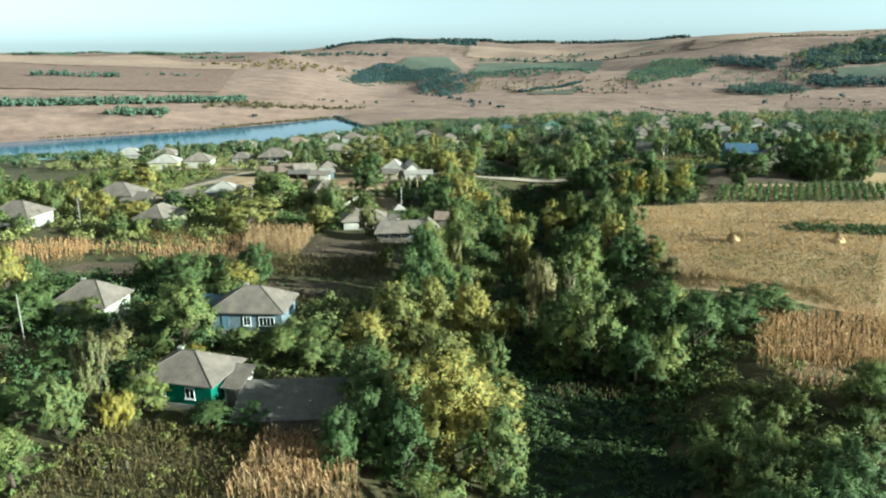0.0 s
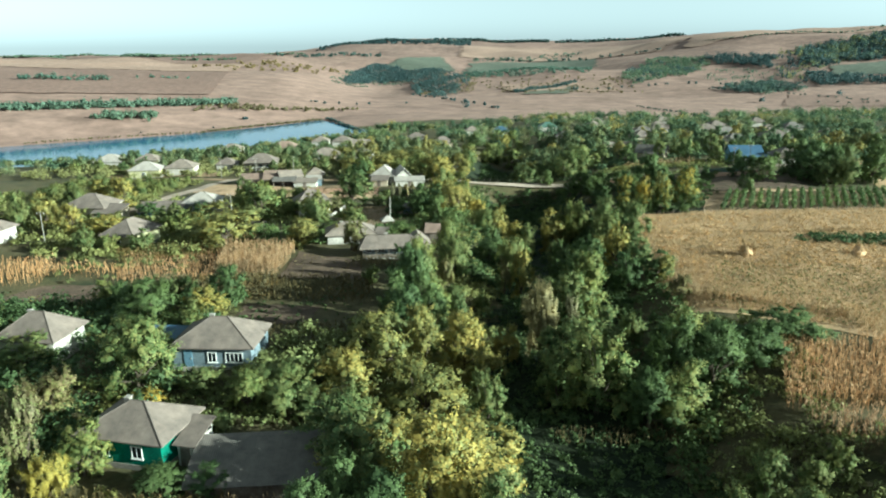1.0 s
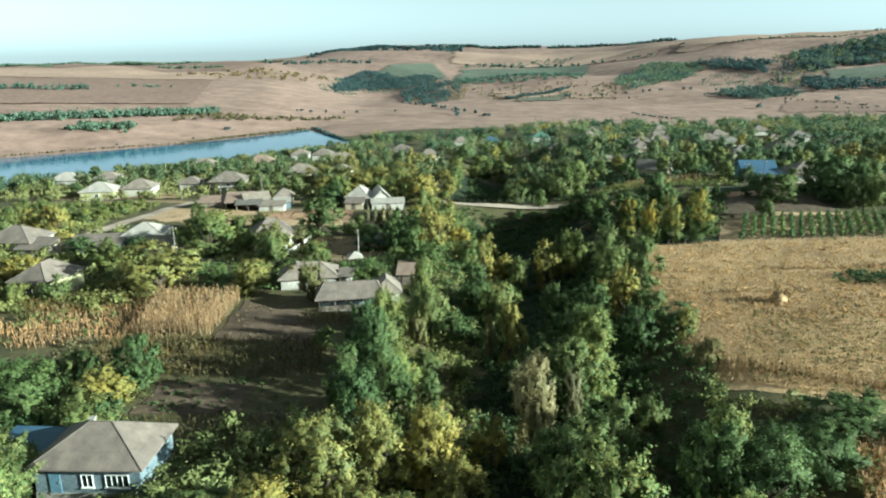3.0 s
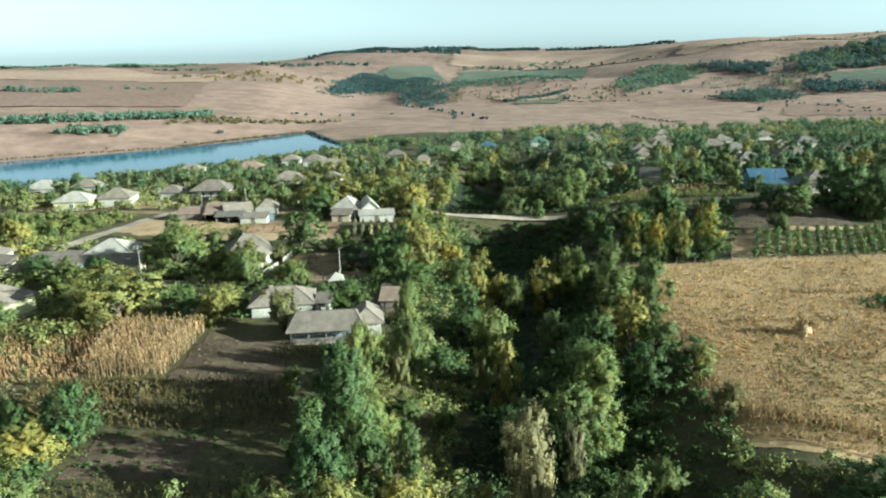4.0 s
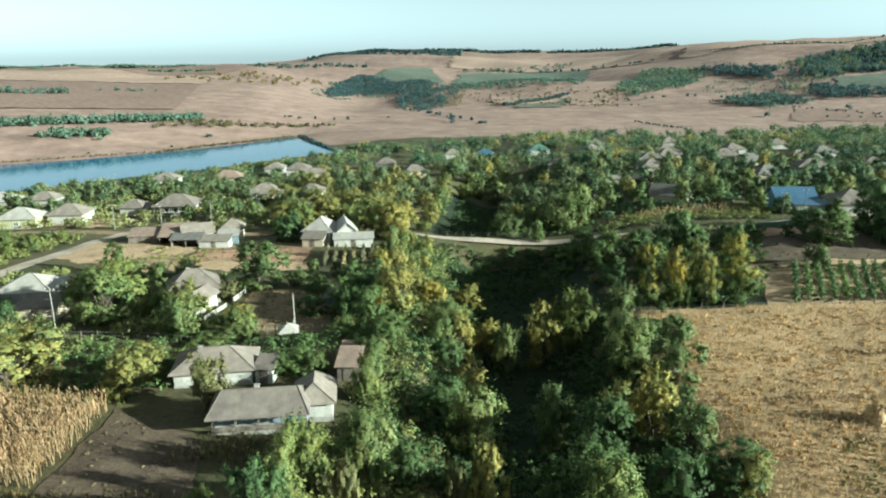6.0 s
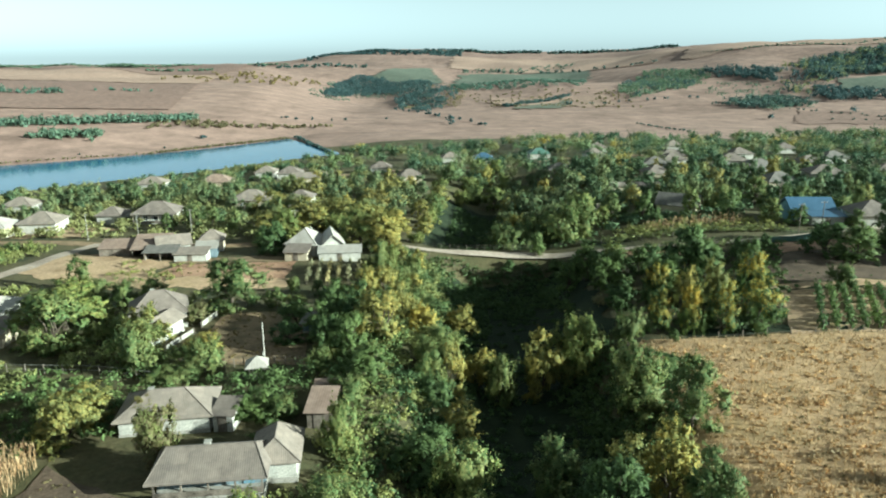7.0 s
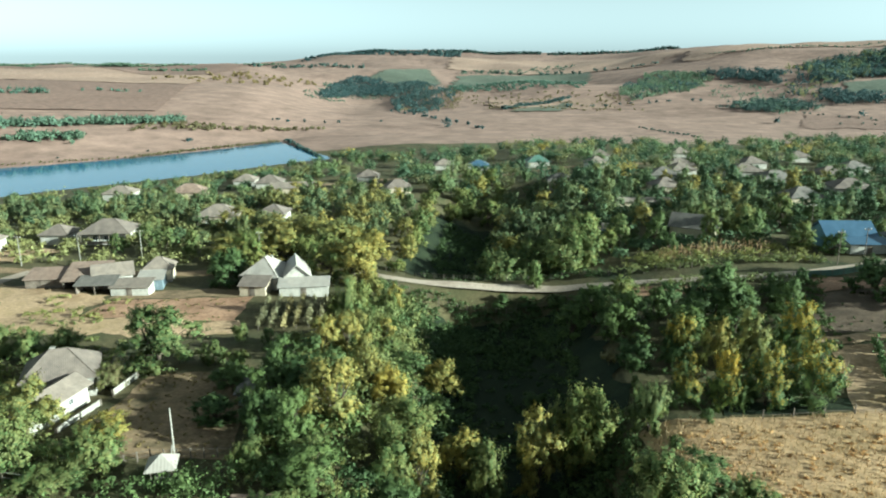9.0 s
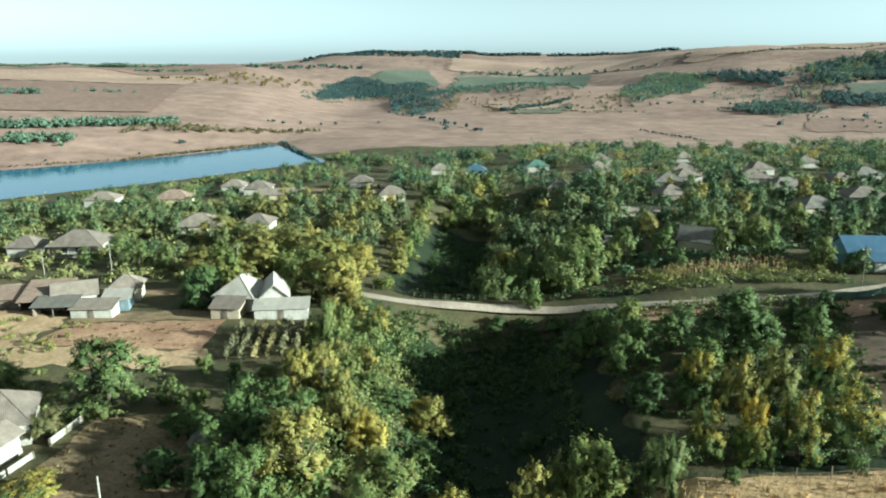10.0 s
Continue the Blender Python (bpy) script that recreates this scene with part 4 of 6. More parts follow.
sheet("plot", [(-104, 231), (-68, 229.4), (-66, 243), (-104, 247)], M["dry_earth"], "dry mown plot behind the lane", 0.06, 2.0, "plot", ragged=0.8)
sheet("plot", [(63, 178.4), (92, 178), (94, 193.4), (69, 194)], M["soil"], "dark dug plot in the trees' shade", 0.06, 1.5, "plot", ragged=0.5)
sheet("path", [(60.5, 175.2), (92, 174.9), (92, 177.4), (61.5, 177.8)], M["dry_earth"], "dry grass strip between vines and plot", 0.08, 1.5, "path", ragged=0.4)
sheet("bank", [(40, 201), (62, 196.5), (63, 201.5), (42, 205.5)], M["red_soil"], "bare reddish bank below the road", 0.12, 1.5, "bank")
sheet("bank", [(74, 194), (92, 195), (91, 202.5), (75, 200.5)], M["red_soil"], "worn reddish bank below the green fence", 0.12, 1.5, "bank")
sheet("yard", [(-20.5, 152), (-4, 150), (-9, 172), (-19.6, 170)], M["track"], "trodden earth yard", 0.05, 1.5, "yard")
sheet("plot", [(-40, 184.3), (-13, 185.6), (-15, 191.4), (-39.4, 192.8)], M["dry_earth"], "dry grass plot behind the yard", 0.05, 1.5, "plot", ragged=0.8)


def stand(name, label, quad, gap, tall, material, seed, leaves=5, leaf=0.55, width=0.09, rows=True, kind="stuff"):
    """A stand of dry stalks with drooping leaves, in rows, as one mass."""
    rng = np.random.default_rng(seed)
    a, b, c, d = (np.array(p, float) for p in quad)
    nu, nv = int(max(np.linalg.norm(b - a), np.linalg.norm(c - d)) / (gap * (1.5 if rows else 1))), int(max(np.linalg.norm(d - a), np.linalg.norm(c - b)) / gap)
    verts, faces = [], []
    for i in range(nu + 1):
        for j in range(nv + 1):
            if rng.random() < 0.14:
                continue
            loose = 0.12 if rows else 0.6
            u, v = (i + rng.normal() * loose) / max(nu, 1), (j + rng.normal() * 0.3) / max(nv, 1)
            p = (a * (1 - u) + b * u) * (1 - v) + (d * (1 - u) + c * u) * v
            z, h = height(p[0], p[1]), tall * rng.uniform(0.72, 1.12)
            lean = rng.normal(size=2) * 0.09 * h
            turn = rng.uniform(0, math.tau)
            s = np.array([math.cos(turn), math.sin(turn)]) * 0.03
            o = len(verts)
            verts += [(p[0] - s[0], p[1] - s[1], z), (p[0] + s[0], p[1] + s[1], z), (p[0] + lean[0], p[1] + lean[1], z + h)]
            faces.append((o, o + 1, o + 2))
            for k in range(leaves):
                f = rng.uniform(0.25, 0.98)
                t = rng.uniform(0, math.tau)
                r = leaf * rng.uniform(0.6, 1.2)
                q = np.array([p[0] + lean[0] * f, p[1] + lean[1] * f])
                e = np.array([math.cos(t), math.sin(t)])
                w = np.array([-e[1], e[0]]) * width * 0.5
                zb = z + h * f
                o = len(verts)
                mid, end = q + e * r * 0.2, q + e * r * 0.45
                verts += [(q[0], q[1], zb), (mid[0] + w[0], mid[1] + w[1], zb + r * 0.5), (end[0], end[1], zb + r * 0.75), (mid[0] - w[0], mid[1] - w[1], zb + r * 0.5)]
                faces.append((o, o + 1, o + 2, o + 3))
    return tagged(new(name, mesh_of(name, verts, faces, material)), label, name.replace("_", " "), "", kind)


CORN = "stand of dry tan corn stalks"
stand("corn_patch", CORN, [(-16.2, 46), (-6.4, 46), (-8.2, 55.6), (-15.2, 54.6)], 0.34, 2.1, M["corn"], 1, 9, 0.7, 0.07)
stand("corn_patch", CORN + " beside the straw field", [(34.4, 70.8), (52, 68.8), (61, 83.4), (40.1, 84.1)], 0.4, 2.0, M["old_corn"], 2, 8, 0.6, 0.08)
stand("corn_patch", CORN + " at the field's edge", [(36, 100.5), (52.5, 93), (56, 94.5), (37.5, 103)], 0.5, 1.3, M["blades"], 3, 6, 0.5, rows=False)
stand("corn_patch", CORN + " between two fields", [(51.6, 84.6), (55, 84.4), (55.5, 93), (52, 93.6)], 0.5, 1.4, M["blades"], 18, 6, 0.5, rows=False)
stand("corn_patch", "ragged remains of a dry corn stand", [(35, 64.5), (41, 63), (41.5, 68), (35.5, 69)], 0.5, 1.8, M["old_corn"], 19, 7, 0.6, 0.08, rows=False)
stand("corn_patch", CORN + " beside the dug plot", [(-33.4, 113.6), (-24.4, 113.4), (-24.0, 127.4), (-36.0, 129.6)], 0.36, 2.3, M["corn"], 4, 8, 0.65, 0.08)
stand("corn_patch", CORN + " round the bare plot", [(-72, 106), (-59, 110), (-61, 119), (-74, 119)], 0.6, 2.1, M["corn"], 5, 5, 0.65)
stand("corn_patch", CORN + " behind the bare plot", [(-60, 113), (-47, 112.6), (-46, 116), (-62, 117)], 0.7, 1.6, M["corn"], 6, 5, 0.65)
stand("corn_patch", CORN + " beyond the road", [(57, 216.5), (76, 217), (77, 223), (57, 222)], 0.7, 2.1, M["corn"], 7, 5, 0.65)
stand("corn_patch", CORN + " by the slate house", [(112, 200), (150, 204), (150, 216), (112, 212)], 0.9, 2.1, M["corn"], 8, 5, 0.7)
stand("weeds", "tangle of dry brown garden weeds", [(-32, 45), (-15.6, 45), (-15.8, 57), (-31.5, 57)], 0.42, 0.9, M["weeds"], 9, 6, 0.4, 0.1, rows=False)
stand("weeds", "dry brown weeds along the garden", [(-36, 102), (-23, 102), (-23, 112), (-36, 112)], 0.5, 0.9, M["weeds"], 10, 6, 0.45, 0.1, rows=False)
stand("weeds", "dry weeds before the long house", [(-14, 116.2), (-3.6, 117.4), (-3.6, 119.8), (-12.0, 119.0)], 0.4, 1.5, M["weeds"], 11, 6, 0.5, 0.1)
stand("weeds", "dry weeds at the foot of the slope", [(13, 70.4), (27, 69.4), (27, 72), (12, 73)], 0.5, 0.8, M["weeds"], 12, 6, 0.45, 0.1, rows=False)
stand("weeds", "dry weeds in the old garden", [(-50, 119), (-30, 130), (-34, 138), (-56, 128)], 0.6, 1.0, M["weeds"], 13, 6, 0.5, 0.1, rows=False)
stand("dry_grass", "dry straw tufts over the mown field", [(34, 99), (57, 86), (103, 156.4), (35.8, 157)], 0.62, 0.42, M["blades"], 14, 4, 0.36, 0.1, rows=False)


stand("weeds", "dry orange grass beside the corn", [(-47, 110), (-34, 113), (-36.6, 129), (-51, 125)], 0.5, 0.7, M["corn"], 17, 6, 0.4, 0.1, rows=False)
stand("weeds", "dark dry weeds behind the shaded plot", [(-23, 101.5), (-8.5, 101.5), (-9.5, 111), (-23, 111.6)], 0.5, 0.9, M["weeds"], 15, 6, 0.45, 0.1, rows=False)
stand("weeds", "brown weeds in the shaded garden", [(-26, 84), (-9, 84), (-8.6, 92), (-26, 92)], 0.6, 0.8, M["weeds"], 16, 6, 0.45, 0.1, rows=False)


def straw_clumps(label, quad, gap, tall, seed, keep):
    """Loose clumps of mown straw that lie over the field."""
    rng = np.random.default_rng(seed)
    a, b, c, d = (np.array(p, float) for p in quad)
    nu, nv = int(max(np.linalg.norm(b - a), np.linalg.norm(c - d)) / gap), int(max(np.linalg.norm(d - a), np.linalg.norm(c - b)) / gap)
    verts, faces, o = [], [], 0
    for k in range(int(nu * nv * keep)):
        u, v = rng.random(2)
        p = (a * (1 - u) + b * u) * (1 - v) + (d * (1 - u) + c * u) * v
        h, r = tall * rng.uniform(0.5, 1.5), tall * rng.uniform(0.8, 2.2)
        lv, lf = leaf_cloud(rng, [(p[0], p[1], height(p[0], p[1]) + h * 0.3, r, h)], 22, 0.24, 0.3, 4)
        verts.append(lv)
        faces.append(lf + o)
        o += len(lv)
    return tagged(new("straw_clumps", mesh_of("straw_clumps", np.concatenate(verts).tolist(), np.concatenate(faces).tolist(), M["blades"])), label, "straw", "", "stuff")


straw_clumps("loose clumps of straw over the mown field", [(38, 116), (72, 112), (102, 155), (38.5, 155.5)], 1.0, 0.2, 61, 0.5)
straw_clumps("flattened straw on the near part of the field", [(38, 100), (58, 90), (72, 112), (40, 117)], 1.1, 0.14, 62, 0.4)
for label, quad in (("low windrow of straw across the field", [(44.5, 127.6), (60, 126.6), (60, 127.3), (44.5, 128.2)]), ("thin windrow of straw beyond the haystack", [(38.5, 138), (52, 137.4), (52, 138.1), (38.5, 138.6)]),
                    ("long windrow of straw near the vines", [(60, 139.6), (84, 138), (84, 138.9), (60, 140.3)])):
    straw_clumps(label, quad, 0.45, 0.42, 63, 1.4)


def haystack(x, y, wide, tall, seed):
    rng = np.random.default_rng(seed)
    verts, faces, n, rows = [], [], 22, 9
    for j in range(rows + 1):
        f = j / rows
        for i in range(n):
            a = i * math.tau / n
            r = wide * (1 - f ** 1.7) ** 0.6 * (1 + 0.12 * math.sin(3 * a + seed) + 0.07 * rng.normal())
            px, py = x + r * math.cos(a), y + r * math.sin(a)
            verts.append((px, py, height(x, y) - 0.1 + tall * f * (1 + 0.04 * rng.normal())))
    for j in range(rows):
        for i in range(n):
            faces.append((j * n + i, j * n + (i + 1) % n, (j + 1) * n + (i + 1) % n, (j + 1) * n + i))
    heap = new("haystack", mesh_of("haystack", verts, faces, M["straw"]))
    tagged(heap, "loose heap of dry straw on the mown field", "haystack", "haystacks on the field")
    v, f = leaf_cloud(rng, [(x, y, height(x, y) + tall * 0.3, wide * 0.85, tall * 0.66)], 1100, 0.26, 0.5)
    part("straw", mesh_of("straw", v.tolist(), f.tolist(), M["hay"]), heap)


haystack(51.9, 122.4, 1.15, 2.2, 1)
haystack(70.4, 121.8, 1.1, 2.0, 2)


def vine_row(start, end, seed, tall=1.5, leaf="green", wide=1.0, label="row of green vines on stakes"):
    rng = np.random.default_rng(seed)
    a, b = Vector((*start, 0)), Vector((*end, 0))
    n = int((b - a).length / 0.8)
    lobes = []
    for k in range(n + 1):
        p = a.lerp(b, k / n)
        if rng.random() < 0.12:
            continue
        lobes.append((p.x - a.x, p.y - a.y, height(p.x, p.y) - height(a.x, a.y) + tall * 0.58, wide * rng.uniform(0.35, 0.6), tall * 0.5))
    v, f = leaf_cloud(rng, lobes, 46 * n, 0.34, 0.1)
    top = tagged(new("vine_row"), label, "vine", "vine rows")
    top.matrix_world = pose(a.x, a.y, height(a.x, a.y))
    part("leaves", mesh_of("leaves", v.tolist(), f.tolist(), M["leaf_" + leaf]), top)
    for k in range(0, n + 1, 5):
        p = a.lerp(b, k / n) - a
        z = height(a.x + p.x, a.y + p.y) - height(a.x, a.y)
        part("stake", boxes("stake", [(p.x - 0.04, p.y - 0.04, z - 0.2, p.x + 0.04, p.y + 0.04, z + tall + 0.15)], M["timber"]), top)


for k in range(22):
    s = k / 21
    vine_row((62 + 40 * s, 157.9), (69.6 + 40 * s, 173.6), 40 + k)
for k in range(6):
    vine_row((-10.6 + 1.75 * k, 187.0 + 0.2 * k), (-11.6 + 1.75 * k, 199.0 + 0.2 * k), 80 + k, 1.7, "grey", 0.65, "thin row of yellowing vines on stakes")


# ---- fences, poles and the well ----
def fence(line, gap, tall, label, material="timber", rails=2, boards=0.0, thick=0.05):
    top = tagged(new("fence"), label, "fence", "fences of the village")
    x0, y0 = line[0]
    top.matrix_world = pose(x0, y0, height(x0, y0))
    z0 = height(x0, y0)
    for (ax, ay), (bx, by) in zip(line, line[1:]):
        n = max(1, round(math.hypot(bx - ax, by - ay) / gap))
        for k in range(n + 1):
            px, py = ax + (bx - ax) * k / n, ay + (by - ay) * k / n
            z = height(px, py) - z0
            part("post", boxes("post", [(px - x0 - thick, py - y0 - thick, z - 0.3, px - x0 + thick, py - y0 + thick, z + tall)], M["timber"]), top)
            if k < n:
                qx, qy = ax + (bx - ax) * (k + 1) / n, ay + (by - ay) * (k + 1) / n
                zq = height(qx, qy) - z0
                if boards:
                    side = Vector((qy - py, px - qx)).normalized() * 0.03
                    v = [(px - x0 + side.x, py - y0 + side.y, z + 0.05), (qx - x0 + side.x, qy - y0 + side.y, zq + 0.05), (qx - x0 + side.x, qy - y0 + side.y, zq + boards), (px - x0 + side.x, py - y0 + side.y, z + boards)]
                    v += [(a - 2 * side.x, b - 2 * side.y, c) for a, b, c in v]
                    part("panel", mesh_of("panel", v, [(0, 1, 2, 3), (7, 6, 5, 4), (3, 2, 6, 7), (0, 4, 5, 1), (1, 5, 6, 2), (0, 3, 7, 4)], M[material]), top)
                else:
                    for r in range(rails):
                        h = tall * (0.45 + 0.45 * r)
                        rv, rf = tube([(px - x0, py - y0, z + h), (qx - x0, qy - y0, zq + h)], [0.02, 0.02], 4)
                        part("rail", mesh_of("rail", rv, rf, M[material]), top)
    return top


fence([(-30.5, 50.7), (-29.0, 50.2), (-27.9, 50.0), (-26.7, 50.0), (-25.4, 50.0)], 1.3, 1.2, "pale wooden garden stakes in the weeds", "concrete", 1)
fence([(3, 212.6), (12, 209.8), (22, 208.8), (34, 208.2), (43, 206.2)], 1.8, 1.5, "dark wooden fence along the road's bank")
fence([(2, 222.4), (11, 218.8), (20, 217.2), (30, 216.9), (40, 215.4), (48, 212.9), (60, 211)], 2.0, 1.0, "low wooden fence above the road")
fence([(44, 205.2), (54, 202.6), (66, 201.2), (73, 201.2)], 2.2, 1.2, "grey plank fence beside the road", "timber", 2)
fence([(73.5, 201.4), (80, 202.4), (87, 204.8)], 2.4, 1.2, "green sheet fence beside the road", "green_tin", 2, 1.1)
fence([(48, 157.2), (70, 157.0), (100, 156.8)], 3.0, 1.1, "thin wooden stakes between field and vines", "timber", 1)
fence([(-41, 148.5), (-30, 148), (-21, 146.5)], 2.2, 1.2, "weathered rail fence of the orchard", "concrete", 2)
fence([(-23.1, 155.8), (-22.3, 158.9), (-21.6, 162.0)], 3.2, 0.72, "low pale concrete wall along the yard", "concrete", 1, 0.7, 0.09)
fence([(-21.3, 164.4), (-20.7, 169.6)], 2.7, 0.82, "low pale concrete wall beside the yard gate", "concrete", 1, 0.8, 0.09)
fence([(-20, 146.5), (-12, 150.8), (-2, 150.5)], 1.2, 1.1, "grey paling fence of the yard", "timber", 2)


def utility_pole(x, y, tall, label="pale concrete power pole with a crossarm", arm=1.3, turn=0, lean=0, material="concrete"):
    top = tagged(new("utility_pole"), label, "utility pole", "power poles of the village")
    v, f = tube([(0, 0, -0.5), (0, 0, tall)], [0.09, 0.06], 8)
    post = part("post", mesh_of("post", v, f, M[material]), top)
    if arm:
        part("crossarm", boxes("crossarm", [(-arm / 2, -0.05, tall - 0.45, arm / 2, 0.05, tall - 0.35)], M["timber"]), top)
        for s in (-0.42, 0.0, 0.42):
            part("insulator", boxes("insulator", [(s * arm - 0.04, -0.04, tall - 0.347, s * arm + 0.04, 0.04, tall - 0.2)], M["paint"]), top)
    top.matrix_world = pose(x, y, height(x, y), 0, lean, turn)
    return top


utility_pole(-49.5, 77.6, 5.6, "pale concrete pole among garden trees", 0)
utility_pole(-41.4, 151.2, 6.5)
utility_pole(-66, 226.5, 6.2)
utility_pole(-44.9, 232.5, 6.2)
utility_pole(84.8, 209.4, 6.2, "weathered wooden power pole with a crossarm", material="timber")
utility_pole(89.2, 209.2, 6.6, "weathered wooden power pole with a crossarm", material="timber")
utility_pole(-56.0, 229.5, 6.2)
utility_pole(-20.5, 231.0, 6.2)
utility_pole(88.5, 226, 8.0, "weathered wooden power pole with a crossarm", material="timber")
utility_pole(-70, 133, 6.5)
utility_pole(23, 372, 8)
utility_pole(60, 376, 8)

well = tagged(new("well"), "covered garden well with a white pyramid roof", "well")
wx, wy = -9.4, 147.0
well.matrix_world = pose(wx, wy, height(wx, wy), 0, 0, 12)
part("ring", boxes("ring", [(-0.6, -0.6, -0.3, 0.6, -0.45, 0.8), (-0.6, 0.45, -0.3, 0.6, 0.6, 0.8), (-0.6, -0.447, -0.3, -0.45, 0.447, 0.8), (0.45, -0.447, -0.3, 0.6, 0.447, 0.8)], M["concrete"]), well)
for sx in (-0.85, 0.85):
    for sy in (-0.85, 0.85):
        part("post", boxes("post", [(sx - 0.05, sy - 0.05, -0.3, sx + 0.05, sy + 0.05, 1.75)], M["timber"]), well)
part("roof", slopes("roof", [(-1.3, -1.3, 1.7), (1.3, -1.3, 1.7), (1.3, 1.3, 1.7), (-1.3, 1.3, 1.7), (0, 0, 2.65), (-1.3, -1.3, 1.6), (1.3, -1.3, 1.6), (1.3, 1.3, 1.6), (-1.3, 1.3, 1.6)],
                    [(0, 1, 4), (1, 2, 4), (2, 3, 4), (3, 0, 4), (0, 5, 6, 1), (1, 6, 7, 2), (2, 7, 8, 3), (3, 8, 5, 0), (8, 7, 6, 5)], M["white_tin"]), well, "white sheet metal roof")
mast = tagged(new("mast"), "tall pale pole braced beside the well", "pole")
v, f = tube([(0, 0, -0.4), (0, 0, 6.2)], [0.11, 0.08], 8)
part("post", mesh_of("post", v, f, M["concrete"]), mast)
v, f = tube([(-0.5, -0.3, -0.3), (-0.1, -0.05, 2.6)], [0.09, 0.07], 6)
part("brace", mesh_of("brace", v, f, M["concrete"]), mast)
mast.matrix_world = pose(-8.9, 148.6, height(-8.9, 148.6), 0, 0, 0)

# the hollow's shade comes from this sheet's dark colour
sheet("ravine_floor", [(7, 223), (25, 219.5), (38, 300), (16, 300)], M["shade_grass"], "ravine hollow beyond the road, coloured dark for shade", 0.16, 2.0, "grass", ragged=1.0)
# lush grass on the ravine's floor, its shade put into the colour, and the brook
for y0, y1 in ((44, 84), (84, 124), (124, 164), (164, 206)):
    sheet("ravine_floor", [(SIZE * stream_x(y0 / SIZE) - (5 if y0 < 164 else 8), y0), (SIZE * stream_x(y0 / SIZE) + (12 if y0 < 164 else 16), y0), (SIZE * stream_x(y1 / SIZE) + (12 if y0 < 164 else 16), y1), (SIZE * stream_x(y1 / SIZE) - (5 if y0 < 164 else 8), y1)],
          M["shade_grass"], "lush grass on the ravine floor, coloured dark for shade", 0.16, 1.1, "grass", ragged=0.9)
ribbon("brook", [(SIZE * stream_x(yy / SIZE), yy) for yy in (55, 80, 105, 130, 150, 165, 172, 178, 184, 190, 196, 204)], 0.7, M["brook"], "narrow brook at the bottom of the ravine", 0.12, 1.5, "brook")


# ---- trees of the gardens and the ravine ----
tree(-33.3, 47.8, 5.0, 2.7, "w")
tree(-5.4, 58.6, 7.6, 3.6, "w")
tree(-6.8, 54.0, 7.0, 2.6, "d")
tree(-8.4, 51.6, 5.8, 2.2, "d")
tree(-2.6, 162.8, 6.2, 2.6, "d")
tree(-2.2, 153.4, 5.4, 2.2, "d")
tree(28.6, 159.6, 10.1, 3.0, "o")
tree(25.2, 157.4, 9.4, 3.0, "y")
tree(19.4, 155, 8.6, 2.6, "o")
tree(21.7, 128.6, 7.4, 2.9, "o")
tree(28.6, 128, 6.6, 2.8, "y")
tree(13.4, 112.2, 8.6, 1.9, "y")
tree(22.4, 108.6, 8.4, 3.3, "w")
tree(21, 101.8, 7.0, 3.2, "w")
tree(15.4, 101.2, 6.8, 2.7, "w")
tree(16.9, 158.4, 6.3, 3.0, "y")
tree(13.6, 142, 4.7, 2.4, "y")
tree(30.6, 50.2, 5.1, 2.8, "w")
tree(-3.1, 51.9, 6.7, 3.1, "d")
tree(27.1, 51.9, 6.2, 3.3, "o")
tree(4.7, 53.0, 8.6, 3.2, "w")
tree(0.8, 54.7, 10.3, 4.3, "y")
tree(-33.4, 54.8, 6.9, 2.6, "o")
tree(23.8, 55.7, 4.9, 2.6, "o")
tree(-29.0, 56.8, 4.4, 1.6, "Y")
tree(-31.6, 58.5, 9.1, 2.7, "n")
tree(-28.1, 60.2, 5.0, 2.4, "w")
tree(40.2, 60.4, 4.7, 3.2, "w")
tree(-14.1, 69.6, 3.5, 2.3, "o")
tree(-11.4, 69.7, 3.1, 2.0, "w")
tree(-17.5, 70.5, 4.2, 2.1, "w")
tree(-27.4, 72.1, 1.7, 1.9, "Y")
tree(-0.6, 73.7, 6.4, 4.8, "y")
tree(-29.3, 74.2, 7.8, 4.1, "w")
tree(-23.1, 74.3, 2.9, 2.1, "o")
tree(5.7, 75.1, 6.1, 2.5, "w")
tree(29.8, 77.7, 7.1, 3.7, "d")
tree(25.7, 78.4, 9.0, 3.3, "d")
tree(-5.2, 80.8, 8.1, 4.0, "y")
tree(-1.2, 82.9, 8.0, 3.0, "y")
tree(15.6, 83.1, 8.1, 4.0, "w")
tree(19.5, 85.0, 9.4, 2.8, "w")
tree(3.7, 85.5, 7.3, 3.2, "y")
tree(41.4, 86.4, 3.8, 5.0, "d")
tree(8.9, 89.7, 5.1, 2.1, "y")
tree(-34.8, 92.3, 6.1, 4.3, "d")
tree(-29.0, 94.5, 4.2, 3.0, "y")
tree(18.4, 97.2, 6.1, 1.4, "g")
tree(3.3, 97.9, 4.5, 1.5, "w")
tree(14.7, 98.4, 8.1, 3.2, "g")
tree(-0.7, 101.2, 5.4, 3.0, "o")
tree(-1.1, 103.1, 3.1, 1.8, "y")
tree(2.9, 105.1, 3.1, 2.2, "o")
tree(6.9, 106.0, 3.8, 1.2, "o")
tree(34.9, 111.4, 3.6, 1.7, "y")
tree(21.8, 111.8, 8.3, 4.1, "d")
tree(10.7, 112.1, 6.1, 1.3, "n")
tree(2.1, 112.2, 4.8, 1.6, "n")
tree(34.3, 113.2, 4.3, 3.1, "d")
tree(-0.8, 113.5, 3.6, 1.3, "w")
tree(3.3, 116.2, 7.9, 3.0, "o")
tree(6.2, 118.2, 3.5, 2.6, "d")
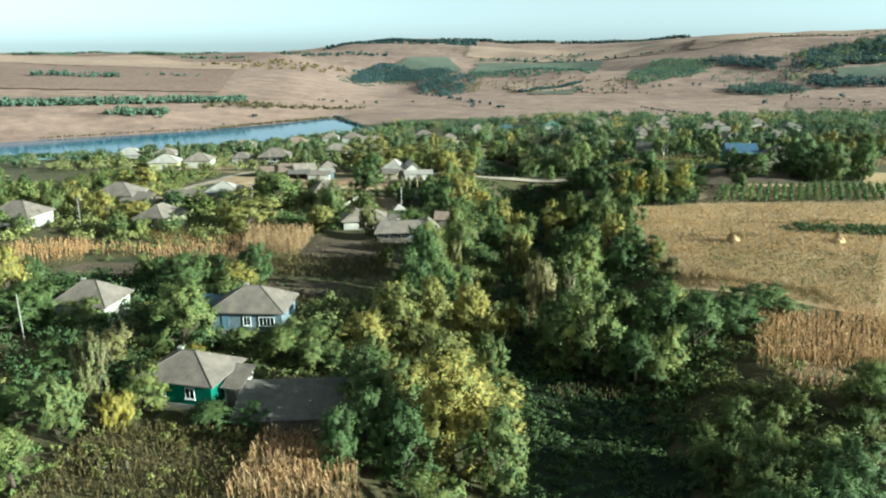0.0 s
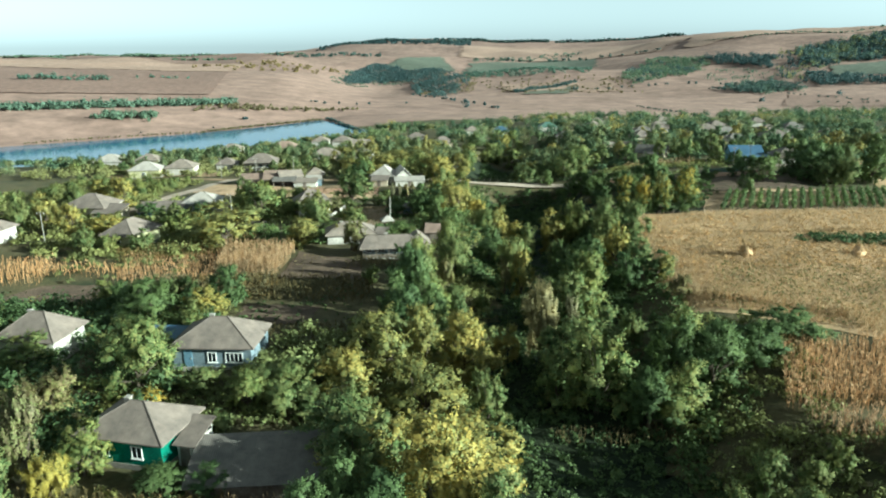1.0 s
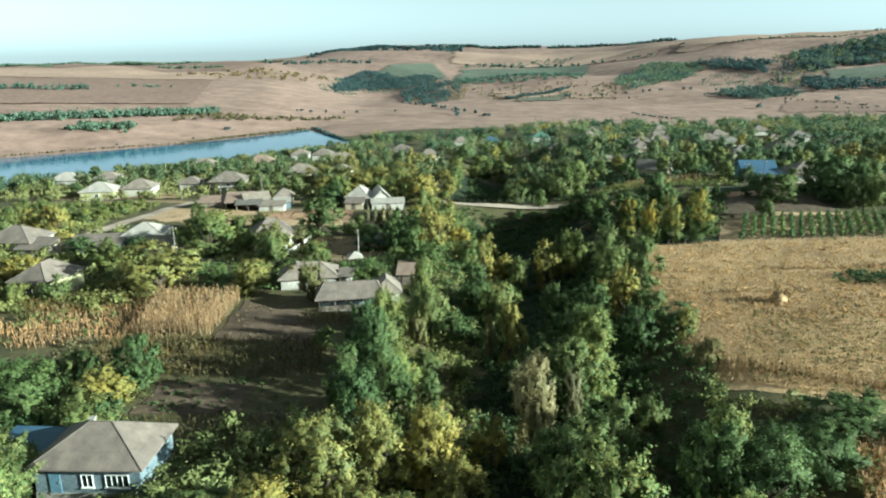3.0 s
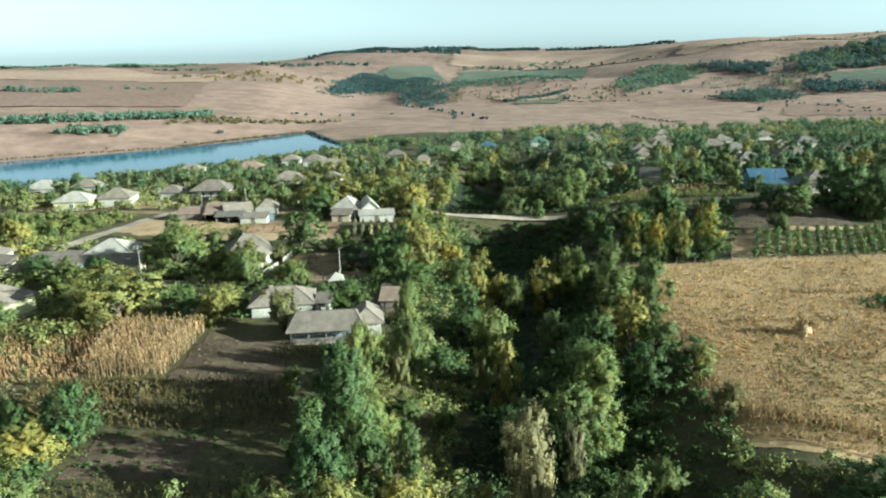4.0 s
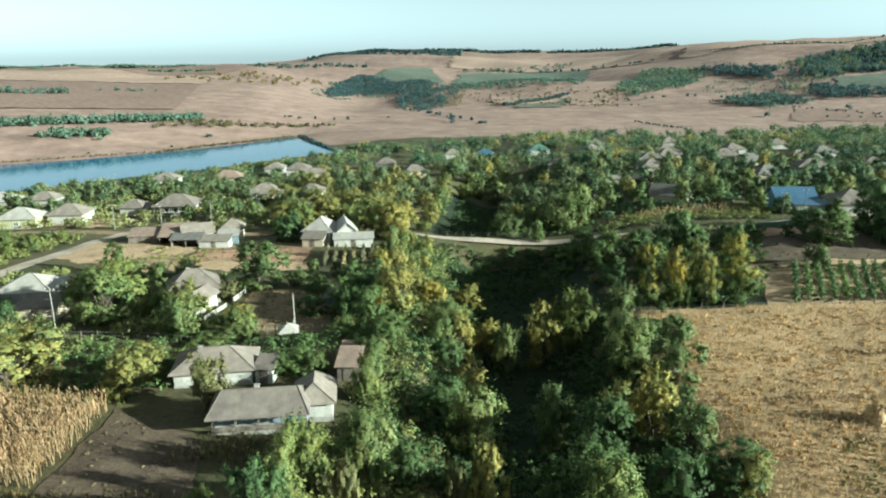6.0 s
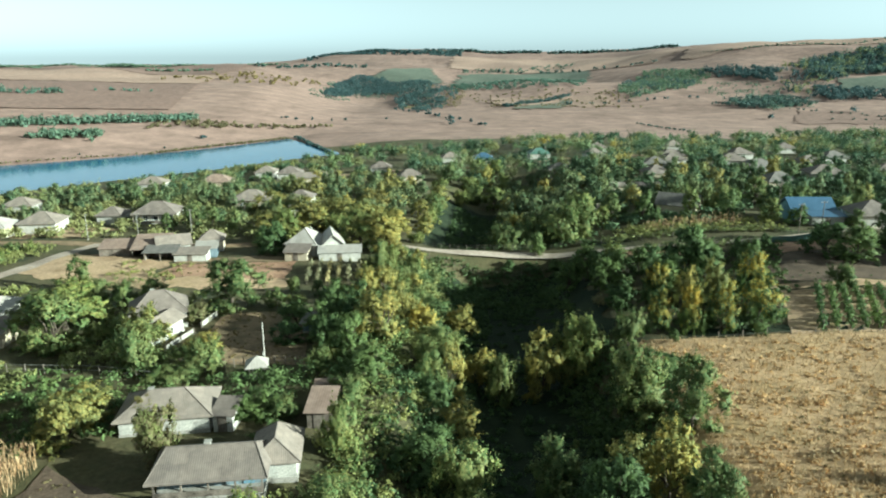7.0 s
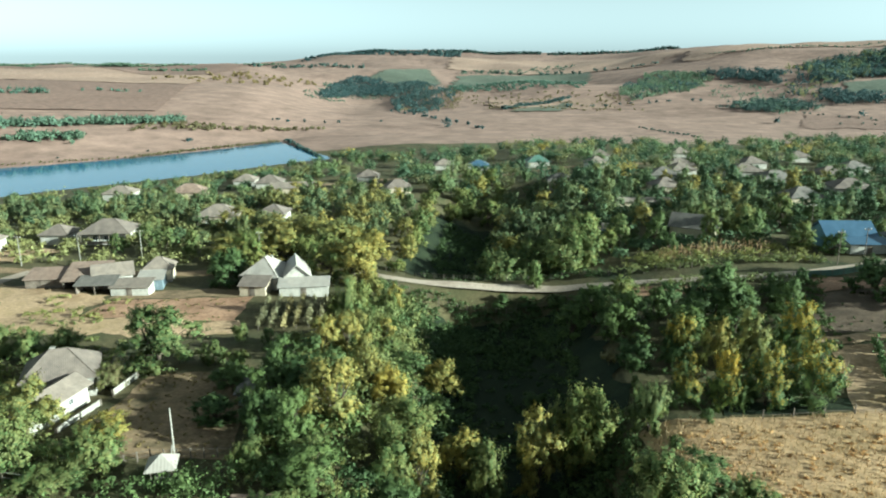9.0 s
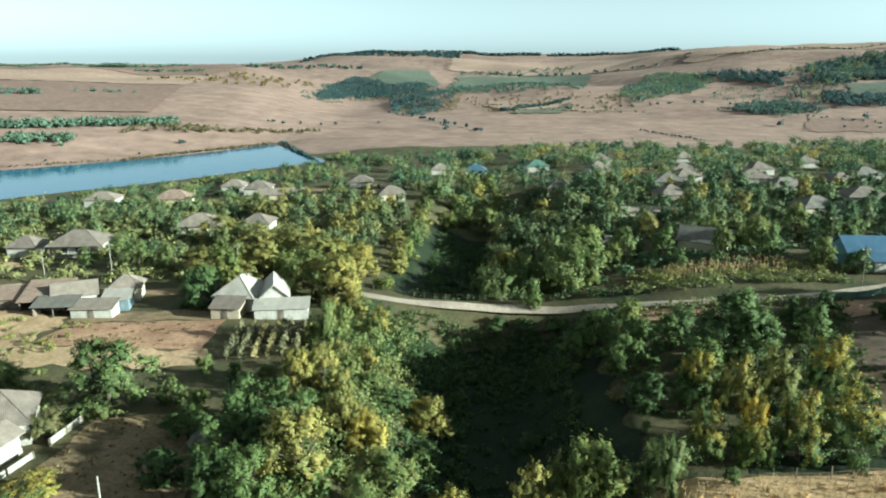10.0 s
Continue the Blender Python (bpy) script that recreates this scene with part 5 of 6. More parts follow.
tree(2.7, 122.0, 4.0, 2.8, "o")
tree(31.0, 124.5, 8.0, 2.6, "y")
tree(33.0, 120.6, 6.5, 2.5, "w")
tree(12.9, 126.4, 9.7, 3.3, "o")
tree(-14.3, 127.8, 5.6, 3.0, "n")
tree(2.4, 129.3, 7.0, 2.0, "o")
tree(10.1, 131.0, 5.0, 3.8, "d")
tree(-23.2, 131.1, 5.3, 2.9, "y")
tree(-37.7, 133.4, 7.8, 6.7, "y")
tree(36.0, 133.6, 8.1, 3.2, "w")
tree(32.8, 141.6, 8.6, 3.7, "o")
tree(37.1, 144.7, 3.5, 3.3, "d")
tree(-18.8, 146.7, 2.2, 3.6, "o")
tree(3.1, 148.1, 3.7, 2.1, "w")
tree(-16.5, 148.8, 5.0, 3.1, "o")
tree(-23.1, 149.1, 7.5, 3.7, "o")
tree(-2.5, 150.3, 2.3, 1.3, "w")
tree(10.8, 151.0, 6.7, 3.2, "o")
tree(12.9, 151.0, 7.3, 2.3, "y")
tree(-25.2, 154.6, 6.4, 3.5, "y")
tree(-18.1, 154.9, 2.4, 2.7, "y")
tree(-37.3, 155.8, 8.0, 5.2, "w")
tree(36.1, 156.9, 6.1, 2.1, "o")
tree(-3.4, 157.6, 5.6, 2.8, "d")
tree(3.9, 157.9, 7.3, 3.7, "y")
tree(0.6, 161, 6.2, 3.0, "d")
tree(1.2, 167, 6.2, 3.0, "d")
tree(0.4, 153.4, 5.6, 2.8, "d")
tree(30.6, 158.2, 9.0, 3.2, "o")
tree(9.2, 166.0, 4.7, 2.6, "Y")
tree(-22.8, 166.3, 2.9, 2.5, "n")
tree(6.5, 167.6, 5.0, 2.4, "y")
tree(-3.1, 168.4, 6.0, 2.8, "d")
tree(-19.3, 173.1, 7.8, 5.2, "w")
tree(36.7, 174.6, 1.9, 1.4, "g")
tree(-13.2, 174.6, 3.1, 1.7, "w")
tree(0.4, 176.4, 5.7, 2.1, "y")
tree(15.4, 177.6, 5.6, 2.8, "y")
tree(41.5, 177.8, 2.4, 1.4, "w")
tree(3.1, 178.0, 5.4, 2.5, "y")
tree(52.9, 182.6, 9.0, 4.9, "d")
tree(64.9, 187.6, 5.1, 2.6, "d")
tree(1.5, 192.0, 7.1, 2.4, "o")
tree(3.4, 194.5, 6.6, 1.8, "o")
tree(-21.7, 211.2, 6.5, 3.6, "d")
tree(2.6, 213.2, 6.5, 2.4, "y")
tree(-0.2, 213.6, 7.9, 4.8, "y")
tree(-4.6, 216.0, 8.2, 4.8, "w")
tree(-21.6, 251.4, 5.6, 4.8, "y")
tree(-16.8, 253.7, 4.8, 4.8, "y")
tree(5.4, 81.1, 5.8, 3, "y")
tree(3.6, 63.2, 6.5, 4.8, "y")
tree(-9.1, 74.5, 5, 3.4, "y")

tree(13.0, 88.9, 11.5, 3.2, "g")
tree(17.2, 76.3, 10, 4.6, "w")
tree(13.3, 77.6, 7, 3.2, "w")


tree(28.1, 82.3, 8, 3.2, "o")
tree(24.7, 73.1, 7, 3.4, "o")
tree(21.6, 72.5, 6, 3, "d")
tree(35.4, 81.1, 5, 3.4, "d")


tree(-35.4, 68.7, 5.4, 3.7, "n")
tree(-39.5, 58.8, 3, 2.6, "d")

tree(-31.1, 81.1, 4.8, 3.3, "w")
tree(-28.7, 89.5, 4.8, 3.8, "o")
tree(-17.3, 73.9, 3.3, 2.6, "o")
tree(-13.9, 74.6, 3.9, 3.3, "o")
tree(-43.8, 80.3, 4.2, 3.7, "w")
tree(-50.4, 82.9, 5.4, 4.3, "d")
tree(-51.8, 80.3, 4.8, 3.8, "d")
tree(-17.6, 57.9, 2.4, 2, "d")
tree(-21.2, 57.8, 2.4, 2.3, "d")
tree(-18.9, 65.5, 3, 1.7, "o")
tree(-41.5, 68.9, 3.4, 2.9, "d")

tree(-31.2, 79.9, 4.8, 3.8, "o")
tree(-16.9, 73.8, 3, 3, "w")
tree(-13.9, 73.2, 3, 2.5, "w")
tree(-62.8, 140.3, 4.5, 4.1, "y")
tree(-50.7, 147.3, 4.2, 3.4, "w")
tree(-61.0, 156.6, 3.9, 3.1, "d")

tree(-40.5, 165.2, 7.1, 6.1, "w")
tree(-23.9, 135.7, 4.1, 3.3, "y")
tree(-16.3, 134.8, 3.1, 3, "n")
tree(-53.0, 149.2, 5, 3.8, "w")
tree(-23.8, 220.9, 4.2, 3.3, "d")
tree(-79.5, 197.4, 3.1, 3.2, "o")

tree(-2.3, 237.7, 5.2, 5.8, "y")
tree(-12.9, 234.8, 5, 5.9, "o")
tree(-25.1, 258.1, 5, 5.8, "y")
tree(15.1, 181.7, 3.7, 3.2, "Y")
tree(10.9, 176.7, 3.4, 2.5, "d")
tree(14.6, 168.9, 3.4, 2.3, "d")

tree(11.2, 159.5, 4.6, 3.8, "o")
tree(3.7, 144.3, 4.6, 3.1, "d")
tree(-2.2, 147.9, 3.4, 1.9, "B")

tree(25.4, 121.9, 8.3, 3.4, "d")
tree(18.7, 100.7, 8.3, 3.7, "w")
tree(29.5, 111.9, 6.4, 2.9, "d")
tree(-9.2, 108.8, 3.4, 1.3, "B")

tree(66.6, 191.4, 3.4, 2.5, "d")
tree(80.1, 190.7, 6, 4.4, "d")
tree(83.5, 186.9, 6, 4.6, "d")
tree(74.2, 175.3, 4.4, 2.3, "o")

tree(27.5, 177.7, 2.2, 1.8, "b")
tree(7.4, 222.7, 3, 2.1, "o")
tree(9.1, 242.3, 3.4, 2.1, "o")
tree(32.8, 214.0, 4.2, 1.4, "t")
tree(35.8, 206.6, 2.6, 2.4, "b")
tree(31.0, 209.5, 2.2, 2.4, "b")
tree(26.5, 210.4, 2.2, 2.2, "b")
tree(41.4, 192.9, 2.6, 2.1, "o")
tree(-24.5, 220.2, 3.9, 3.6, "d")
tree(-43.8, 250.4, 3.3, 3.1, "d")

tree(-7.5, 62.0, 6.8, 4, "w")
tree(-4.9, 60.6, 7.2, 4.2, "y")
tree(-1.0, 45.5, 4.7, 3.6, "w")

tree(37.4, 188.0, 6, 3.1, "d")
tree(42.0, 184.1, 6, 3.1, "d")
tree(34.6, 188.3, 5.5, 3.1, "d")
tree(38.9, 180.3, 5.1, 2.9, "d")

tree(-6.7, 136.8, 3, 2.5, "d")
tree(-4.0, 136.6, 3, 2.3, "o")
tree(-8.5, 135.9, 2.7, 2.1, "d")
tree(1.9, 139.6, 3.5, 2.6, "o")
tree(-8.1, 157.8, 2.9, 2.6, "d")
tree(-8.3, 165.6, 3.2, 2.8, "d")


# ---- woods, hedges and fields of the far slopes ----
def woods(name, label, spots, material, seed, size=1.0, leaves=60):
    """Far clumps of trees as one mass: spots of (x, y, height, radius)."""
    rng = np.random.default_rng(seed)
    verts, faces, soft, o = [], [], [], 0
    for x, y, tall, r in spots:
        z = height(x, y)
        n = 3 if leaves < 50 else 4 if leaves < 80 else 9
        lobes = [(x + rng.normal() * r * 0.45, y + rng.normal() * r * 0.45, z + tall * rng.uniform(0.3, 0.72), r * rng.uniform(0.5, 0.75), tall * rng.uniform(0.25, 0.36)) for _ in range(n)]
        v, f = leaf_cloud(rng, lobes, leaves, size * (0.8 + 0.22 * r), 0.0, 8)
        verts.append(v)
        soft.append(leaf_cloud.soft)
        faces.append(f + o)
        o += len(v)
    return tagged(new(name, mesh_of(name, np.concatenate(verts).tolist(), np.concatenate(faces).tolist(), material, normals=np.concatenate(soft))), label, name.replace("_", " "), "", "stuff")


def strip(a, b, wide, gap, tall, seed, gaps=0.1):
    rng = np.random.default_rng(seed)
    n = int(math.hypot(b[0] - a[0], b[1] - a[1]) / gap)
    out = []
    for k in range(n + 1):
        if rng.random() < gaps:
            continue
        for _ in range(max(1, int(wide / gap))):
            s = (k + rng.normal() * 0.4) / max(1, n)
            out.append((a[0] + (b[0] - a[0]) * s + rng.normal() * gap * 0.3, a[1] + (b[1] - a[1]) * s + rng.uniform(-0.5, 0.5) * wide, tall * rng.uniform(0.6, 1.15), tall * rng.uniform(0.35, 0.6)))
    return out


def patch(quad, gap, tall, seed, keep=0.85):
    rng = np.random.default_rng(seed)
    a, b, c, d = (np.array(p, float) for p in quad)
    area = 0.5 * abs((c - a)[0] * (d - b)[1] - (c - a)[1] * (d - b)[0])
    out = []
    for _ in range(int(area / gap ** 2 * keep)):
        u, v = rng.random(2)
        p = (a * (1 - u) + b * u) * (1 - v) + (d * (1 - u) + c * u) * v
        out.append((p[0], p[1], tall * rng.uniform(0.6, 1.2), tall * rng.uniform(0.4, 0.6)))
    return out


def grove(outline, gap, tall, seed, keep=0.75, slim=1.0):
    """A ragged stand of trees inside an outline, thinning out in glades."""
    rng = np.random.default_rng(seed)
    pts = np.array(outline, float)
    lo, hi = pts.min(0), pts.max(0)
    out = []
    for _ in range(int((hi - lo).prod() / gap ** 2)):
        x, y = lo + (hi - lo) * rng.random(2)
        wx, wy = x + 7 * noise.noise(Vector((x * 0.07, y * 0.03, seed))), y + 30 * noise.noise(Vector((x * 0.06, y * 0.03, seed + 9.5)))
        inside = False
        for (ax, ay), (bx, by) in zip(outline, outline[1:] + outline[:1]):
            if (ay > wy) != (by > wy) and wx < (bx - ax) * (wy - ay) / (by - ay) + ax:
                inside = not inside
        if inside and noise.noise(Vector((x * 0.06, y * 0.022, seed * 1.7))) < keep * 1.1 - 0.55 + rng.normal() * 0.08:
            grow = tall * rng.uniform(0.45, 1.0) * (1.3 if rng.random() < 0.12 else 1)
            out.append((x, y, grow, grow * rng.uniform(0.32, 0.55) * slim))
    return out


# FAR and DARK hold the distance haze in their leaf colours
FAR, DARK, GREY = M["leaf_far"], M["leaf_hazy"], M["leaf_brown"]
woods("hedge", "long dark green tree belt across the meadow", strip((-400, 540), (-186, 668), 14, 3.5, 6.5, 1, 0.03), FAR, 1)
woods("hedge", "broken belt of trees on the far fields", strip((-430, 770), (-352, 790), 10, 5, 7, 2) + strip((-345, 826), (-285, 838), 6, 6, 5, 3, 0.4), FAR, 2)
woods("shrubs", "round clump of shrubs on the lake meadow", patch([(-266, 560), (-222, 572), (-226, 594), (-262, 584)], 3.2, 4.5, 4), FAR, 3)
woods("shrubs", "sparse brown scrub on the slope above the lake", patch([(-205, 622), (-150, 650), (-150, 672), (-205, 655)], 4.5, 3, 5) + strip((-150, 655), (-80, 700), 10, 4, 3, 6, 0.15), GREY, 4)
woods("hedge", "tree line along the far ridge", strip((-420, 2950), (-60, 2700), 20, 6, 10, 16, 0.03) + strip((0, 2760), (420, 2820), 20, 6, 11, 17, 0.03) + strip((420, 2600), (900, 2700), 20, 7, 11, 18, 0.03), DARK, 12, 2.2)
woods("hedge", "tree line on the ridge beyond the fields", strip((-1900, 2900), (-900, 2900), 16, 8, 8, 19, 0.02) + strip((-700, 1900), (-330, 1850), 16, 7, 6, 20, 0.1), FAR, 13, 2.2)
woods("shrubs", "scattered bushes on the bare crest", patch([(-330, 1000), (-190, 1040), (-150, 1250), (-330, 1250)], 17, 5, 21, 0.6), GREY, 14, 1.2)
woods("shrubs", "single dark bushes on the valley meadow", [(27, 730, 6, 4), (30, 715, 4, 3), (-160, 610, 3, 3), (330, 740, 5, 4), (420, 760, 6, 5)] , DARK, 15)
sheet("field", [(-480, 634), (-219, 712), (-264, 940), (-740, 960)], M["plough"], "ploughed brown field on the slope", 0.9, 9, "field")
sheet("field", [(-740, 966), (-266, 945), (-300, 1180), (-960, 1250)], M["pale"], "pale stubble field on the slope", 1.0, 12, "field")
sheet("field", [(-960, 1258), (-310, 1188), (-330, 1800), (-1400, 1900)], M["plough"], "ploughed field below the ridge", 1.2, 20, "field")
sheet("field", [(50, 1640), (420, 1400), (700, 1700), (80, 2300)], M["pale"], "pale bare field below the ridge", 1.4, 18, "field", ragged=8)
sheet("field", [(450, 1340), (900, 1330), (1100, 1700), (600, 1700)], M["pale"], "pale field on the hilltop", 1.4, 18, "field", ragged=8)
woods("shrubs", "bushes along the gully floors", strip((-30, 900), (60, 700), 10, 9, 3.5, 33, 0.35) + strip((150, 900), (330, 900), 14, 10, 4, 34, 0.3) + strip((-130, 720), (-40, 760), 8, 9, 2.5, 35, 0.3), DARK, 18, 1.1)
woods("shrubs", "bushes by the lake's far shore", strip((-250, 520), (-110, 610), 5, 16, 1.2, 36, 0.4) + strip((-95, 640), (-55, 545), 5, 2.5, 1.8, 37, 0.0), DARK, 19, 0.8)
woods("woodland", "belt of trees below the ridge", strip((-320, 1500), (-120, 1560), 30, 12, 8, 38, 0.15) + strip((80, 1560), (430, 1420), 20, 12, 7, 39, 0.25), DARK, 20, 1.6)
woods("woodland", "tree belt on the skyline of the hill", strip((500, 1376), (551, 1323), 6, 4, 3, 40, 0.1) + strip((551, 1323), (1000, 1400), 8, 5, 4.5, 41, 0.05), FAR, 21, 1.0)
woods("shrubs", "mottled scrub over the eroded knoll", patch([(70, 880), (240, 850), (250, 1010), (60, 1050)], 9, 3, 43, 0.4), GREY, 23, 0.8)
woods("woodland", "dark haze-blue wood in the hollow between the hills", grove([(-134, 1053), (-143, 1277), (-119, 1400), (-89, 1370), (-45, 1270), (-50, 1165), (-96, 1148), (-125, 1027)], 3.6, 7, 7, 1.0), DARK, 5, 0.7, 36)
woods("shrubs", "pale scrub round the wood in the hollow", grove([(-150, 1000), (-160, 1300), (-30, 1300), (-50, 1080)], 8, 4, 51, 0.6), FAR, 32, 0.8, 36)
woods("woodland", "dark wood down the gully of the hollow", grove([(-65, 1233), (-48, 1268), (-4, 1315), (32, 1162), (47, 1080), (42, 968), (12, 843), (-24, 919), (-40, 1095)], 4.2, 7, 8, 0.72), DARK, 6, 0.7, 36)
woods("shrubs", "scrub on the bare banks of the gully", grove([(-20, 900), (-30, 1150), (20, 1240), (60, 1090), (44, 900)], 7, 4, 9, 0.65), GREY, 7, 0.7, 36)
sheet("field", [(-98, 1368), (-69, 1499), (11, 1596), (35, 1216)], M["crop"], "green field on the knoll", 1.2, 12, "field", ragged=6)
sheet("field", [(44, 1189), (70, 1487), (330, 1529), (280, 1297)], M["crop"], "green winter crop on the hillside", 1.0, 12, "field", ragged=6)
woods("shrubs", "grey green scrub below the winter crop", patch([(40, 1088), (44, 1180), (273, 1290), (217, 1043)], 9, 5, 31, 0.75), FAR, 17, 0.8, 80)
woods("shrubs", "line of bushes above the winter crop", patch([(65, 1500), (110, 1640), (340, 1700), (290, 1563)], 12, 5, 32, 0.6), FAR, 24, 0.9)
woods("woodland", "dark trees along the edge of the knoll", strip((93, 878), (185, 974), 8, 4, 5, 11, 0.05), DARK, 8, 0.8, 90)
sheet("bank", [(99, 850), (152, 850), (182, 945), (110, 880)], M["pasture"], "green hollow below the knoll", 0.9, 8, "bank", ragged=4)
woods("woodland", "green scrub wood on the hillside", grove([(247, 996), (366, 1249), (423, 1152), (379, 1045), (292, 949), (246, 917)], 3.8, 5, 12, 0.95), FAR, 9, 0.7, 36)
woods("woodland", "dark trees in the scrub of the hillside", grove([(247, 996), (366, 1249), (423, 1152), (379, 1045), (292, 949), (246, 917)], 7, 7, 52, 0.5), DARK, 33, 0.7, 60)
woods("woodland", "mixed dark wood along the slope", grove([(421, 1161), (478, 1119), (492, 1078), (453, 1002), (439, 1052), (406, 1089)], 4.5, 8, 13, 0.95), DARK, 10, 0.8, 60)
woods("woodland", "tall olive green trees at the edge of the wood", grove([(498, 1104), (572, 1130), (461, 892), (421, 902)], 11, 10, 53, 0.6, 0.7), M["leaf_mist"], 34, 0.7, 60)
woods("woodland", "dark trees at the edge of the wood", grove([(498, 1104), (572, 1130), (461, 892), (421, 902)], 8, 9, 56, 0.65, 0.8), DARK, 37, 0.7, 60)
woods("shrubs", "scrub on the bare slope below the wood", grove([(385, 1060), (455, 1010), (425, 900), (340, 930)], 9, 4, 54, 0.6), FAR, 35, 0.7, 36)
woods("woodland", "dark wood on the hillside", grove([(556, 1142), (631, 1168), (723, 1192), (793, 1238), (647, 1010), (567, 1011), (536, 1000), (492, 962)], 5.2, 10, 15, 0.95), DARK, 11, 0.8, 60)
woods("woodland", "yellowing trees in the hillside wood", grove([(556, 1142), (631, 1168), (723, 1192), (793, 1238), (647, 1010), (567, 1011), (536, 1000), (492, 962)], 9, 12, 16, 0.55, 0.8), M["leaf_mist"], 25, 0.8, 60)
woods("woodland", "green trees in the wood on the shoulder of the hill", grove([(556, 1142), (631, 1168), (723, 1192), (793, 1238), (647, 1010), (567, 1011), (536, 1000), (492, 962)], 7.5, 11, 46, 0.65, 0.85), FAR, 26, 0.8, 60)
woods("woodland", "dark wood along the foot of the hill", grove([(470, 945), (497, 917), (521, 889), (572, 893), (548, 856), (490, 837), (437, 863)], 4.5, 8, 14, 0.95), DARK, 28, 0.8, 60)
sheet("field", [(524, 978), (639, 998), (572, 893), (499, 920)], M["crop"], "green field below the wooded shoulder", 0.8, 8, "field", ragged=3)
woods("woodland", "dark wood on the lower slope", grove([(347, 862), (394, 900), (420, 881), (415, 813), (361, 791), (310, 834)], 3.8, 7, 17, 0.8), DARK, 29, 0.7, 48)
woods("woodland", "olive trees in the wood on the lower slope", grove([(347, 862), (394, 900), (420, 881), (415, 813), (361, 791), (310, 834)], 6.5, 7, 55, 0.6), FAR, 36, 0.7, 48)
woods("shrubs", "dark bushes along the valley's ditches", strip((195, 709), (217, 634), 2, 3, 1.5, 23, 0.1) + strip((384, 795), (435, 717), 6, 6, 2.5, 24, 0.2) + strip((371, 725), (460, 690), 4, 6, 2.5, 25, 0.2), DARK, 16, 0.8)
woods("hedge", "dark tree line on the skyline of the fields", strip((-1300, 2230), (-681, 1817), 24, 6, 8, 26, 0.0) + strip((-464, 1309), (-354, 1284), 16, 6, 5, 27, 0.05), FAR, 30, 1.6)
woods("reeds", "dark brown reeds along the far shore", strip((-276, 489), (-175, 549), 3, 2.2, 1.3, 28, 0.1) + strip((-175, 549), (-101, 633), 5, 2.0, 2.0, 29, 0.0), GREY, 31, 0.6)
sheet("bank", [(80, 900), (215, 870), (235, 960), (95, 985)], M["pale"], "bare eroded slope of the knoll", 0.8, 8, "bank", ragged=7)
sheet("field", [(330, 700), (560, 640), (640, 700), (380, 780)], M["plough"], "darker ploughed land in the valley", 0.5, 10, "field", ragged=5)
woods("woodland", "distant haze-blue woods on the last ridge", patch([(-420, 2560), (120, 2560), (140, 2900), (-440, 2900)], 20, 9, 47, 0.8), DARK, 27, 2.0)


# ---- gardens full of trees, hedges and undergrowth ----
homes = [o.matrix_world.translation for o in scene.objects if o.get("category") in ("house", "shed") and o.parent is None]
keep_clear = [(o.matrix_world.translation.x, o.matrix_world.translation.y, 6.0) for o in scene.objects if o.get("category") in ("house", "shed") and o.parent is None]
lanes = [(1.4, 218.4), (9.8, 215), (19, 213), (28.6, 213), (37.7, 211.8), (46, 208.8), (55, 207), (63, 206), (72, 206), (80, 208), (86, 210), (-68, 181), (-66, 198), (-64, 212), (-62, 220)]
keep_clear += [(px, py, 4.0) for px, py in lanes]


def orchard(quad, gap, low, high, sorts, seed, keep=0.9, spread_r=0.45, clear=True, detail=""):
    rng = np.random.default_rng(seed)
    a, b, c, d = (np.array(p, float) for p in quad)
    area = 0.5 * abs((c - a)[0] * (d - b)[1] - (c - a)[1] * (d - b)[0])
    for _ in range(int(area / gap ** 2 * keep * 1.5)):
        u, v = rng.random(2)
        p = (a * (1 - u) + b * u) * (1 - v) + (d * (1 - u) + c * u) * v
        tall = rng.uniform(low, high)
        r = tall * spread_r * rng.uniform(0.8, 1.2)
        sort = sorts[rng.integers(len(sorts))]
        if any((p[0] - q[0]) ** 2 + (p[1] - q[1]) ** 2 < (gap * 0.62) ** 2 for q in planted):
            continue
        if clear and any((p[0] - q[0]) ** 2 + (p[1] - q[1]) ** 2 < (q[2] + r * 0.5) ** 2 for q in keep_clear):
            continue
        if any(abs(p[0] - q.x) < 6 and -10 < p[1] - q.y < 4 for q in homes) and tall > 3.5:
            tall, r = 2.6, 1.6
        tree(p[0], p[1], tall, r, sort, detail)


def belt(quad, gap, low, high, seed, keep=0.9):
    """Far gardens whose trees cannot be told apart: one mass for each colour of leaf."""
    rng = np.random.default_rng(seed)
    a, b, c, d = (np.array(p, float) for p in quad)
    area = 0.5 * abs((c - a)[0] * (d - b)[1] - (c - a)[1] * (d - b)[0])
    lots = {"dark": [], "green": [], "olive": [], "turning": []}
    for _ in range(int(area / gap ** 2 * keep)):
        u, v = rng.random(2)
        p = (a * (1 - u) + b * u) * (1 - v) + (d * (1 - u) + c * u) * v
        tall = rng.uniform(low, high)
        if any((p[0] - q[0]) ** 2 + (p[1] - q[1]) ** 2 < (q[2] + tall * 0.15) ** 2 for q in keep_clear):
            continue
        if any(abs(p[0] - q.x) < 7 and -13 < p[1] - q.y < 4 for q in homes):
            tall *= 0.45
        lots[rng.choice(list(lots), p=[0.38, 0.31, 0.27, 0.04])].append((p[0], p[1], tall, tall * rng.uniform(0.4, 0.6)))
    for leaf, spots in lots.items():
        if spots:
            woods("tree_belt", f"far gardens full of {leaf} autumn trees", spots, M["leaf_" + HAZED.get(leaf, leaf)], seed, 0.36, 440)


